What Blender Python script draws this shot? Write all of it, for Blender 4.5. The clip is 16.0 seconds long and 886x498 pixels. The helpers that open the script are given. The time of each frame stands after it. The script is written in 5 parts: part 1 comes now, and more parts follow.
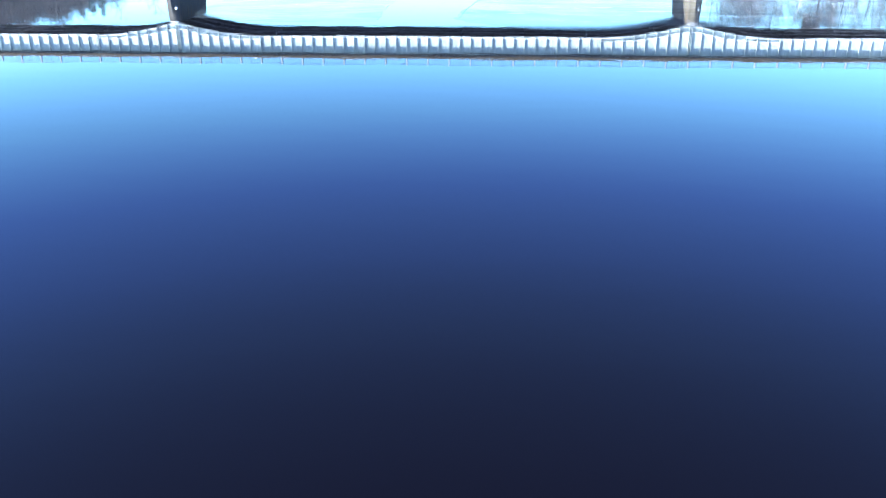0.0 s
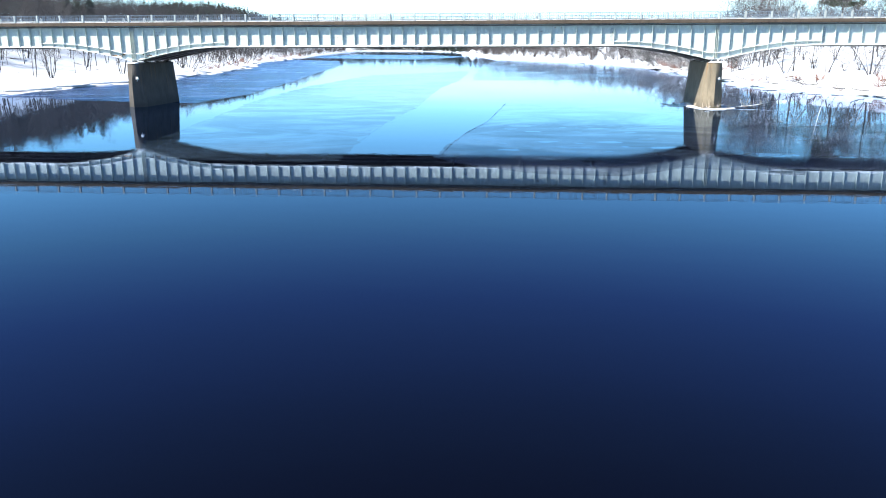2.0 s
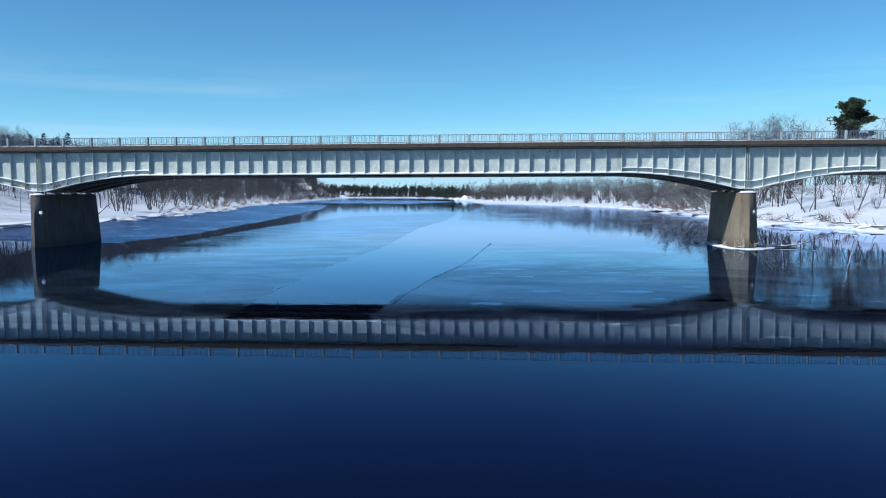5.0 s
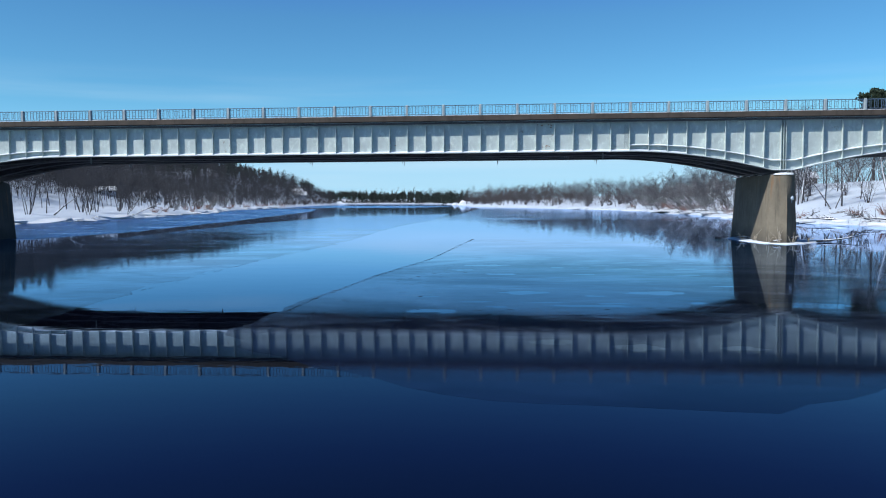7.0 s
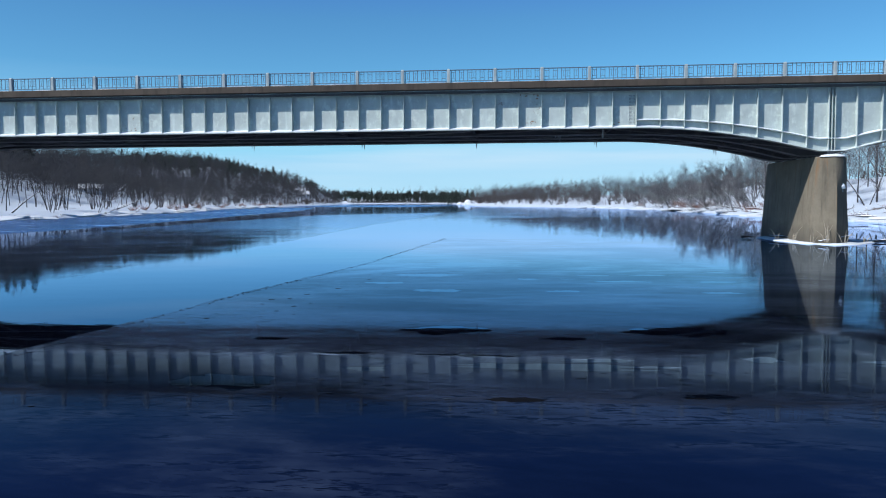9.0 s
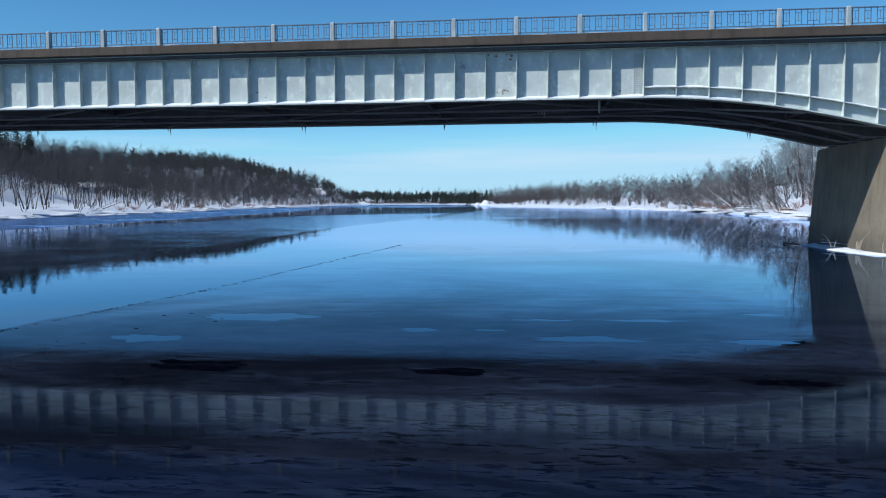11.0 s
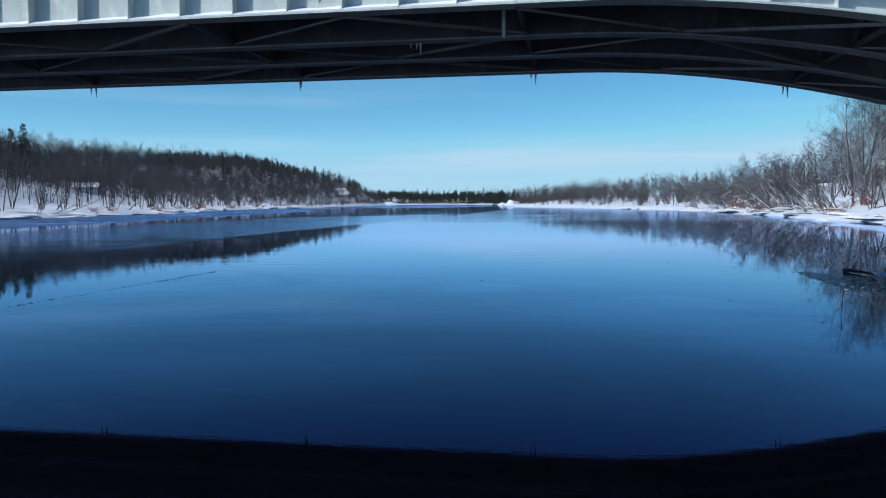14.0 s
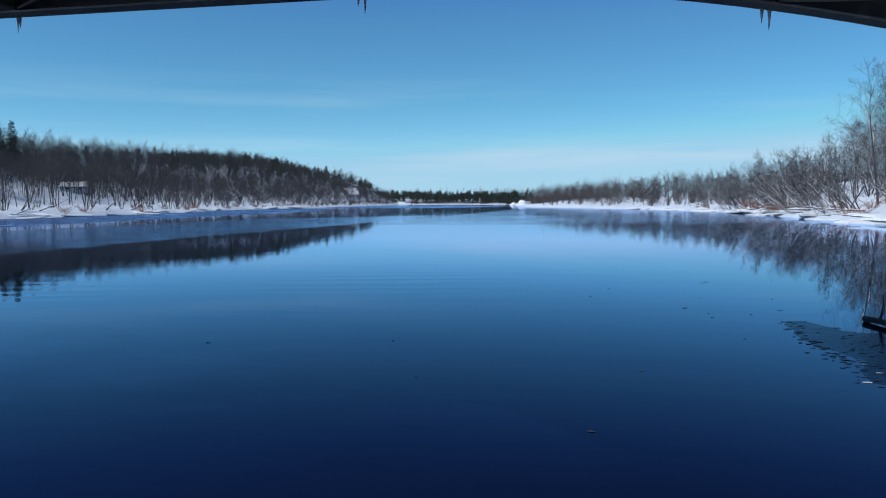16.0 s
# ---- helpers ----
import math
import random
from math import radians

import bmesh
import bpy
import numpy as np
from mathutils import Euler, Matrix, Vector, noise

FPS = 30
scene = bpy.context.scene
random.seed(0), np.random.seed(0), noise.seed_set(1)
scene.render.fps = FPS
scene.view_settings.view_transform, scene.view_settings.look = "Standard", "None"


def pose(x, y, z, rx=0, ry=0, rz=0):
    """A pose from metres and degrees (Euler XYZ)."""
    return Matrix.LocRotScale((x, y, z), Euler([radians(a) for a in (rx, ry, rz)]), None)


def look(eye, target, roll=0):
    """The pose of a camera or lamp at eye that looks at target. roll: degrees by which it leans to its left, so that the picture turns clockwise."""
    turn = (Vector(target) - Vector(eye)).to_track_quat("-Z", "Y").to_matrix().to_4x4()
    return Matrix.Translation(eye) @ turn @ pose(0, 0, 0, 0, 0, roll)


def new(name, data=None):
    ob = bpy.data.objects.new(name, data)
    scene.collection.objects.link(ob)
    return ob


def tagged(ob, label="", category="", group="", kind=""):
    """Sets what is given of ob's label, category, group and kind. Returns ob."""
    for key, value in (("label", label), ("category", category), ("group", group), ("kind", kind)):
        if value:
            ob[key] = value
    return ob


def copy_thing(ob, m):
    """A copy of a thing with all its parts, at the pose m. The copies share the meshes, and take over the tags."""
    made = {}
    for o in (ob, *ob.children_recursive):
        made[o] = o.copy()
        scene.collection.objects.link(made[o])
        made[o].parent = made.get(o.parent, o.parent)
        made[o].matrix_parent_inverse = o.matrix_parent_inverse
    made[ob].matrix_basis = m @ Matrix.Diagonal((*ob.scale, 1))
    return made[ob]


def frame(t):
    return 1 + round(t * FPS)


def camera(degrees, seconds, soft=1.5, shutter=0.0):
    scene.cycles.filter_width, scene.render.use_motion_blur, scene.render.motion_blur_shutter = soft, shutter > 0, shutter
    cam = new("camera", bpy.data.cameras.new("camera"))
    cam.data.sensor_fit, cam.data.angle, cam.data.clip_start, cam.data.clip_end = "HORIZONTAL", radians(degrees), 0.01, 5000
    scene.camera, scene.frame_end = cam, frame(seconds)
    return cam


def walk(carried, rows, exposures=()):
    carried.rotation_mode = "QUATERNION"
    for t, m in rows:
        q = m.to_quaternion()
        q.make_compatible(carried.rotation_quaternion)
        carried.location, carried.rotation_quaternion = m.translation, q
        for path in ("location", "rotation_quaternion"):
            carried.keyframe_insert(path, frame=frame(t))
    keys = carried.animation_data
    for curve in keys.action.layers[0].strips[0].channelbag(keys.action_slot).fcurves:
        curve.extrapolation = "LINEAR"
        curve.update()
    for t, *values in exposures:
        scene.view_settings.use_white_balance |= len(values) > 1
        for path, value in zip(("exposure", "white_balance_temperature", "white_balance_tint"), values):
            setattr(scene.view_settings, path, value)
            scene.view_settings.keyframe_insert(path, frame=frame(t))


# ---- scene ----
cam = camera(58.7, 16.0, soft=1.1)
PATH = [
    (0, (9.352, -93.661, 6.441), (9.201, -91.822, 5.669), -0.3),
    (0.5, (9.787, -90.957, 6.445), (9.626, -89.097, 5.728), -0.3),
    (1, (10.089, -88.167, 6.452), (9.921, -86.284, 5.799), -0.1),
    (1.5, (10.213, -85.28, 6.458), (10.042, -83.375, 5.874), -0.1),
    (2, (10.07, -82.344, 6.429), (9.9, -80.416, 5.925), -0.2),
    (2.5, (9.812, -79.552, 6.332), (9.649, -77.604, 5.911), -0.2),
    (3, (9.75, -76.824, 6.125), (9.591, -74.861, 5.779), -0.2),
    (3.5, (9.933, -74.004, 5.833), (9.773, -72.031, 5.548), -0.1),
    (4, (10.113, -71.198, 5.439), (9.952, -69.217, 5.217), -0.2),
    (4.5, (10.385, -68.403, 5.056), (10.223, -66.416, 4.896), -0.2),
    (7, (11.904, -53.788, 2.958), (11.738, -51.799, 2.835), -0.3),
    (7.5, (12.228, -51.091, 2.806), (12.061, -49.102, 2.686), -0.2),
    (8, (12.673, -48.401, 2.684), (12.501, -46.412, 2.564), -0.2),
    (8.5, (13.18, -45.634, 2.532), (12.999, -43.646, 2.413), -0.2),
    (9, (13.717, -42.831, 2.355), (13.528, -40.844, 2.233), -0.3),
    (11.5, (16.58, -29.487, 2.1), (16.319, -27.508, 1.981), -0.2),
    (12, (17.185, -27.077, 2.089), (16.909, -25.1, 1.97), -0.3),
    (12.5, (17.865, -24.265, 2.067), (17.562, -22.292, 1.949), -0.3),
    (13, (18.51, -21.581, 2.122), (18.182, -19.611, 2.002), -0.2),
    (13.5, (19.225, -18.899, 2.125), (18.893, -16.93, 2.005), -0.3),
    (14, (19.996, -16.437, 2.076), (19.663, -14.469, 1.957), -0.3),
    (14.5, (20.862, -13.999, 2.046), (20.494, -12.036, 1.927), -0.2),
    (15, (21.718, -11.555, 2.017), (21.342, -9.594, 1.898), -0.3),
    (15.5, (22.525, -9.077, 2.027), (22.147, -7.116, 1.908), -0.3),
    (16, (23.162, -6.472, 2.063), (22.782, -4.512, 1.944), -0.3),
]
EXPOSURES = [(0.0, 2.85, 7900, 10), (0.5, 2.55, 7500, 10), (1.0, 2.2, 7100, 10), (1.5, 1.85, 6900, 10), (2.0, 1.36, 7000, 10), (3.0, 0.62, 6800, 10), (4.5, 0.16, 6100, 10), (7.0, 0.03, 6000, 10), (12.0, -0.02, 6000, 10), (16.0, -0.17, 6000, 10)]
walk(cam, [(t, look(eye, target, roll)) for t, eye, target, roll in PATH], EXPOSURES)

# ---- sky and sun: a clear day, the sun high behind the camera's left shoulder ----
SUN_FROM = Vector((-1.2, -0.78, 1.34)).normalized()
SUN_ELEV = math.asin(SUN_FROM.z)
SUN_ROT = math.atan2(SUN_FROM.x, SUN_FROM.y)
world = bpy.data.worlds.new("sky")
world.use_nodes = True
scene.world = world
_n = world.node_tree.nodes
_sky = _n.new("ShaderNodeTexSky")
_sky.sky_type = "NISHITA"
_sky.sun_disc = False
_sky.sun_elevation = SUN_ELEV
_sky.sun_rotation = SUN_ROT
_sky.altitude = 3500
_sky.air_density = 1.0
_sky.dust_density = 0.0
_sky.ozone_density = 5.5
_n["Background"].inputs["Strength"].default_value = 0.134
_tint = _n.new("ShaderNodeMix")
_tint.data_type = "RGBA"
_tint.blend_type = "MULTIPLY"
_tint.inputs[0].default_value = 1.0
_dir = _n.new("ShaderNodeTexCoord").outputs["Generated"]
_xyz = _n.new("ShaderNodeSeparateXYZ")
world.node_tree.links.new(_dir, _xyz.inputs[0])
_hue = _n.new("ShaderNodeValToRGB")       # paler and greener low down, a deep blue overhead
def set_stops(node, stops):
    """Colours along a ramp, in rising order."""
    el = node.color_ramp.elements
    while len(el) < len(stops):
        el.new(1.0)
    for i, (p, c) in enumerate(stops):
        el[i].position = p
    for i, (p, c) in enumerate(stops):
        el[i].color = (*c, 1)


set_stops(_hue, [(0.0, (1.22, 1.18, 0.96)), (0.05, (0.95, 1.12, 0.96)), (0.12, (0.76, 1.10, 0.93)), (0.22, (0.70, 1.06, 0.98)), (0.31, (0.61, 0.86, 1.19)), (0.39, (0.76, 1.03, 1.42)), (0.48, (0.88, 1.12, 1.34)), (0.60, (0.74, 0.86, 0.98)), (0.72, (0.30, 0.34, 0.42)), (1.0, (0.10, 0.12, 0.16))])
world.node_tree.links.new(_xyz.outputs["Z"], _hue.inputs["Fac"])
world.node_tree.links.new(_hue.outputs["Color"], _tint.inputs[7])
world.node_tree.links.new(_sky.outputs["Color"], _tint.inputs[6])
_haze = _n.new("ShaderNodeMix")
_haze.data_type = "RGBA"
_haze.blend_type = "DARKEN"
_haze.inputs[0].default_value = 0.88
_haze.inputs[7].default_value = (3.1, 5.1, 6.3, 1)
world.node_tree.links.new(_tint.outputs[2], _haze.inputs[6])

# a thin veil of cirrus low over the woods and a few faint wisps above it
_flow = _n.new("ShaderNodeMapping")
_flow.inputs["Scale"].default_value = (2.2, 2.2, 34.0)
world.node_tree.links.new(_dir, _flow.inputs["Vector"])
_wisp = _n.new("ShaderNodeTexNoise")
_wisp.inputs["Scale"].default_value = 1.0
_wisp.inputs["Detail"].default_value = 6.0
world.node_tree.links.new(_flow.outputs["Vector"], _wisp.inputs["Vector"])
_band = _n.new("ShaderNodeValToRGB")
set_stops(_band, [(0.0, (0.3,) * 3), (0.036, (0.35,) * 3), (0.056, (1.0,) * 3), (0.07, (0.5,) * 3), (0.085, (0.08,) * 3), (0.13, (0.22,) * 3), (0.16, (0.0,) * 3)])
world.node_tree.links.new(_xyz.outputs["Z"], _band.inputs["Fac"])
_thin = _n.new("ShaderNodeMapRange")
for _k, _v in (("From Min", 0.45), ("From Max", 0.68), ("To Min", 0.0), ("To Max", 0.85)):
    _thin.inputs[_k].default_value = _v
world.node_tree.links.new(_wisp.outputs["Fac"], _thin.inputs["Value"])
_both = _n.new("ShaderNodeMath")
_both.operation = "MULTIPLY"
world.node_tree.links.new(_band.outputs["Color"], _both.inputs[0])
world.node_tree.links.new(_thin.outputs["Result"], _both.inputs[1])
_veil = _n.new("ShaderNodeMix")
_veil.data_type = "RGBA"
_veil.inputs[7].default_value = (4.6, 5.9, 6.6, 1)
world.node_tree.links.new(_both.outputs[0], _veil.inputs[0])
world.node_tree.links.new(_haze.outputs[2], _veil.inputs[6])
world.node_tree.links.new(_veil.outputs[2], _n["Background"].inputs["Color"])

sun_data = bpy.data.lights.new("sun", "SUN")
sun_data.energy = 5.0
sun_data.angle = radians(0.53)
sun_data.color = (1.0, 0.972, 0.925)
sun = new("sun", sun_data)
sun.matrix_world = look(SUN_FROM * 100, (0, 0, 0))


# ---- materials ----
class Mat:
    """A small builder for node materials."""

    def __init__(self, name, rough=0.8, metal=0.0, ior=1.45):
        self.m = bpy.data.materials.new(name)
        self.m.use_nodes = True
        self.t = self.m.node_tree
        self.b = self.t.nodes["Principled BSDF"]
        self.b.inputs["Roughness"].default_value = rough
        self.b.inputs["Metallic"].default_value = metal
        self.b.inputs["IOR"].default_value = ior
        self.co = self.t.nodes.new("ShaderNodeNewGeometry").outputs["Position"]

    def n(self, kind):
        return self.t.nodes.new("ShaderNode" + kind)

    def link(self, a, b):
        self.t.links.new(a, b)

    def space(self, scale=(1, 1, 1), local=False):
        mp = self.n("Mapping")
        mp.inputs["Scale"].default_value = scale
        src = self.co
        if local:
            src = self.n("TexCoord").outputs["Object"]
        self.link(src, mp.inputs["Vector"])
        return mp.outputs["Vector"]

    def noise(self, scale, detail=4, rough=0.55, stretch=(1, 1, 1), local=False, distort=0.0):
        nz = self.n("TexNoise")
        nz.inputs["Scale"].default_value = scale
        nz.inputs["Detail"].default_value = detail
        nz.inputs["Roughness"].default_value = rough
        nz.inputs["Distortion"].default_value = distort
        self.link(self.space(stretch, local), nz.inputs["Vector"])
        return nz.outputs["Fac"]

    def ramp(self, fac, stops):
        r = self.n("ValToRGB")
        el = r.color_ramp.elements
        while len(el) < len(stops):
            el.new(0.5)
        for e, (p, c) in zip(el, stops):
            e.position = p
            e.color = (*c, 1) if len(c) == 3 else c
        self.link(fac, r.inputs["Fac"])
        return r.outputs["Color"]

    def grey(self, fac, a, b, lo=0.0, hi=1.0):
        mr = self.n("MapRange")
        mr.inputs["From Min"].default_value = lo
        mr.inputs["From Max"].default_value = hi
        mr.inputs["To Min"].default_value = a
        mr.inputs["To Max"].default_value = b
        self.link(fac, mr.inputs["Value"])
        return mr.outputs["Result"]

    def mix(self, fac, a, b, mode="MIX"):
        mx = self.n("Mix")
        mx.data_type = "RGBA"
        mx.blend_type = mode
        for key, v in ((0, fac), (6, a), (7, b)):
            s = mx.inputs[key]
            if hasattr(v, "is_output"):
                self.link(v, s)
            elif key == 0:
                s.default_value = v
            else:
                s.default_value = (*v, 1)
        return mx.outputs[2]

    def color(self, c):
        if hasattr(c, "is_output"):
            self.link(c, self.b.inputs["Base Color"])
        else:
            self.b.inputs["Base Color"].default_value = (*c, 1)

    def rough(self, r):
        self.link(r, self.b.inputs["Roughness"])

    def bump(self, h, strength=0.3, dist=0.02):
        bp = self.n("Bump")
        bp.inputs["Strength"].default_value = strength
        bp.inputs["Distance"].default_value = dist
        self.link(h, bp.inputs["Height"])
        self.link(bp.outputs["Normal"], self.b.inputs["Normal"])

    def up(self):
        sp = self.n("SeparateXYZ")
        self.link(self.n("NewGeometry").outputs["Normal"], sp.inputs[0])
        return sp.outputs["Z"]

    def height(self):
        sp = self.n("SeparateXYZ")
        self.link(self.co, sp.inputs[0])
        return sp.outputs["Z"]

    def math(self, op, a, b):
        mt = self.n("Math")
        mt.operation = op
        for i, v in enumerate((a, b)):
            if hasattr(v, "is_output"):
                self.link(v, mt.inputs[i])
            else:
                mt.inputs[i].default_value = v
        return mt.outputs[0]


def mirror_film(m, base, tint, ior, rough, height, strength, dist, gain=None):
    """A dark body under a clear surface that mirrors more and more towards grazing angles."""
    t = m.t
    out = t.nodes["Material Output"]
    t.nodes.remove(m.b)
    body, gloss, mixer, fres, bp = m.n("BsdfDiffuse"), m.n("BsdfGlossy"), m.n("MixShader"), m.n("Fresnel"), m.n("Bump")
    bp.inputs["Strength"].default_value = strength
    bp.inputs["Distance"].default_value = dist
    m.link(height, bp.inputs["Height"])
    for node in (body, gloss, fres):
        m.link(bp.outputs["Normal"], node.inputs["Normal"])
    gloss.inputs["Color"].default_value = (*tint, 1)
    for socket, v in ((body.inputs["Color"], base), (gloss.inputs["Roughness"], rough), (fres.inputs["IOR"], ior)):
        if hasattr(v, "is_output"):
            m.link(v, socket)
        elif isinstance(v, tuple):
            socket.default_value = (*v, 1)
        else:
            socket.default_value = v
    fac = m.math("MULTIPLY", fres.outputs["Fac"], SHEEN)
    if gain is not None:
        fac = m.math("MULTIPLY", fac, gain)
    fac = m.math("MINIMUM", fac, 1.0)
    m.link(fac, mixer.inputs["Fac"])
    m.link(body.outputs[0], mixer.inputs[1])
    m.link(gloss.outputs[0], mixer.inputs[2])
    m.link(mixer.outputs[0], out.inputs["Surface"])
    return m.m


BLUE_CAST = (0.60, 0.75, 1.0)       # the river's blue cast in what it mirrors
SHEEN, RIVER_IOR = 1.53, 1.115


def make_water():
    m = Mat("river water")
    a = m.noise(0.35, 3, 0.5, (1, 2.2, 1))
    b = m.noise(2.2, 2, 0.5, (1, 2.6, 1))
    sp = m.n("SeparateXYZ")
    m.link(m.co, sp.inputs[0])
    h = m.math("ADD", a, m.math("MULTIPLY", b, 0.12))
    # low rings of ripples on three stretches of the open water
    lean = m.math("ADD", sp.outputs["Y"], m.math("MULTIPLY", sp.outputs["X"], -0.22))
    wave = m.math("SINE", m.math("MULTIPLY", m.math("ADD", lean, m.math("MULTIPLY", a, 1.2)), 5.4), 0.0)
    for cx, cy, rx, ry in ((10.0, 9.6, 3.6, 2.6), (17.6, 12.8, 3.8, 4.2), (2.6, 17.0, 3.4, 3.4)):
        dx = m.math("DIVIDE", m.math("SUBTRACT", sp.outputs["X"], cx), rx)
        dy = m.math("DIVIDE", m.math("SUBTRACT", sp.outputs["Y"], cy), ry)
        near = m.grey(m.math("ADD", m.math("MULTIPLY", dx, dx), m.math("MULTIPLY", dy, dy)), 0.30, 0.0, 0.1, 1.0)
        h = m.math("ADD", h, m.math("MULTIPLY", near, wave))
    breeze = m.grey(m.math("ADD", sp.outputs["Y"], m.math("MULTIPLY", a, 20.0)), 0.010, 0.042, 0.0, 75.0)
    return mirror_film(m, (0.0009, 0.0011, 0.0030), BLUE_CAST, RIVER_IOR, breeze, h, 0.10, 0.02)


def make_ice(name, lo, hi, frost, cover, calm=0.25, gain=1.0, mottle=0.0, reach=None, relief=0.07, far=0.0, dense=RIVER_IOR):
    """Thin ice: a dull mirror with clouds of pale frost frozen into it; within reach, a stretch in y, it thins out to clear ice."""
    m = Mat(name)
    big = m.noise(0.085, 6, 0.62, (0.8, 1.3, 1), distort=1.6)
    fine = m.noise(1.1, 5, 0.68, (0.6, 2.0, 1), distort=0.8)
    grit = m.noise(5.5, 4, 0.7, (0.55, 1.9, 1), distort=0.5)
    f = m.math("ADD", m.math("MULTIPLY", big, 0.72), m.math("MULTIPLY", fine, 0.28))
    cloud = m.grey(f, 0.0, 1.0, 0.44, 0.62)
    rough = m.math("ADD", m.grey(cloud, lo, hi), m.grey(fine, -0.012, 0.02, 0.35, 0.65))
    body = m.mix(cloud, tuple(0.35 * c for c in frost), tuple(cover * c for c in frost))
    if mottle:
        patch = m.grey(m.math("ADD", m.math("MULTIPLY", grit, 0.45), m.math("MULTIPLY", fine, 0.55)), 0.0, 1.0, 0.47, 0.55)
        rough = m.math("ADD", m.math("MULTIPLY", m.math("MULTIPLY", patch, m.grey(cloud, 0.5, 1.0)), hi), lo)
        body = m.mix(m.math("MULTIPLY", m.grey(grit, 0, mottle, 0.50, 0.58), m.grey(fine, 0, 1, 0.44, 0.54)), body, tuple(0.08 * c for c in frost))
    if far:
        sp = m.n("SeparateXYZ")
        m.link(m.co, sp.inputs[0])
        dull = m.grey(m.math("ADD", sp.outputs["Y"], m.math("MULTIPLY", big, 30.0)), 0.0, 1.0, 4.0, 46.0)
        rough = m.math("ADD", rough, m.math("MULTIPLY", dull, far))
    level = m.grey(cloud, -0.5 * calm, 0.5 * calm)
    level = m.math("ADD", level, gain - 1.0)
    ior = dense
    if reach:
        sp = m.n("SeparateXYZ")
        m.link(m.co, sp.inputs[0])
        y = m.math("ADD", sp.outputs["Y"], m.math("ADD", m.math("MULTIPLY", fine, 4.0), m.grey(big, -2.5, 2.5, 0.3, 0.7)))
        y0, y1, y2, y3 = reach
        begun, past = m.grey(y, 0.0, 1.0, y0, y1), m.grey(y, 0.0, 1.0, y2, y3)
        on = m.math("MULTIPLY", begun, m.math("SUBTRACT", 1.0, past))
        # before the stretch lies smooth blue ice, past it clear ice
        body = m.mix(past, m.mix(begun, m.mix(cloud, (0.0016, 0.0032, 0.0110), (0.0042, 0.0075, 0.0230)), body), (0.0009, 0.0011, 0.0030))
        level = m.math("ADD", m.math("MULTIPLY", level, on), m.grey(f, -0.09, 0.09, 0.42, 0.60))
        rough = m.math("ADD", m.math("ADD", m.math("MULTIPLY", rough, on), 0.012), m.grey(begun, 0.035, 0.0))
        ior = m.math("ADD", m.math("MULTIPLY", past, RIVER_IOR - dense), m.grey(begun, dense + 0.024, dense))
    return mirror_film(m, body, BLUE_CAST, ior, rough, m.math("ADD", fine, m.noise(9.0, 3, 0.6)), relief, 0.012, m.math("ADD", level, 1.0))


def make_snow(name="snow", deep=True):
    m = Mat(name, 0.75)
    f = m.noise(0.9, 5, 0.6)
    m.color(m.ramp(f, [(0.3, (0.61, 0.65, 0.69)), (0.7, (0.74, 0.76, 0.77))]))
    m.bump(m.math("ADD", m.noise(0.8, 4, 0.6), m.math("MULTIPLY", m.noise(14, 3, 0.6), 0.15)), 0.5 if deep else 0.25, 0.25 if deep else 0.04)
    m.b.inputs["Subsurface Weight"].default_value = 0.0
    return m.m


def make_ground():
    """Snow over the whole land, with bare earth and leaf litter showing in patches under the trees and along the banks."""
    m = Mat("snowy ground", 0.8)
    f = m.noise(0.22, 6, 0.65)
    g = m.noise(1.7, 5, 0.65)
    snow = m.ramp(g, [(0.3, (0.47, 0.545, 0.63)), (0.7, (0.59, 0.635, 0.68))])
    litter = m.ramp(m.noise(6, 4, 0.6), [(0.3, (0.06, 0.048, 0.04)), (0.7, (0.15, 0.12, 0.098))])
    patch = m.grey(m.math("ADD", m.math("MULTIPLY", f, 0.7), m.math("MULTIPLY", g, 0.3)), 0.0, 1.0, 0.585, 0.63)
    m.color(m.mix(patch, snow, litter))
    m.bump(m.math("ADD", f, m.math("MULTIPLY", m.noise(5, 4, 0.6), 0.2)), 0.6, 0.4)
    return m.m


def make_steel(name, base, dark=0.75, stain=0.5):
    m = Mat(name, 0.5)
    a = m.noise(1.1, 5, 0.65)
    streak = m.noise(1.6, 4, 0.6, (2.6, 2.6, 0.35))
    pale = m.mix(m.grey(a, 0, 1, 0.3, 0.7), tuple(dark * c for c in base), base)
    c = m.mix(m.grey(streak, 0, stain, 0.56, 0.72), pale, tuple(min(0.9, 1.22 * c) for c in base))
    c = m.mix(m.grey(m.noise(2.4, 4, 0.6, (1, 1, 0.7)), 0, 0.55, 0.54, 0.66), c, tuple(min(0.9, 1.25 * v + w) for v, w in zip(base, (0.04, 0.03, 0.0))))
    rust = m.math("MULTIPLY", m.grey(m.noise(0.45, 3, 0.6), 0, 1, 0.60, 0.68), m.grey(m.noise(5.5, 5, 0.7), 0, 0.8, 0.55, 0.68))
    m.color(m.mix(rust, c, (0.16, 0.075, 0.035)))
    m.rough(m.grey(a, 0.42, 0.62, 0.3, 0.7))
    m.bump(m.noise(3.0, 3, 0.5), 0.06, 0.01)
    return m.m


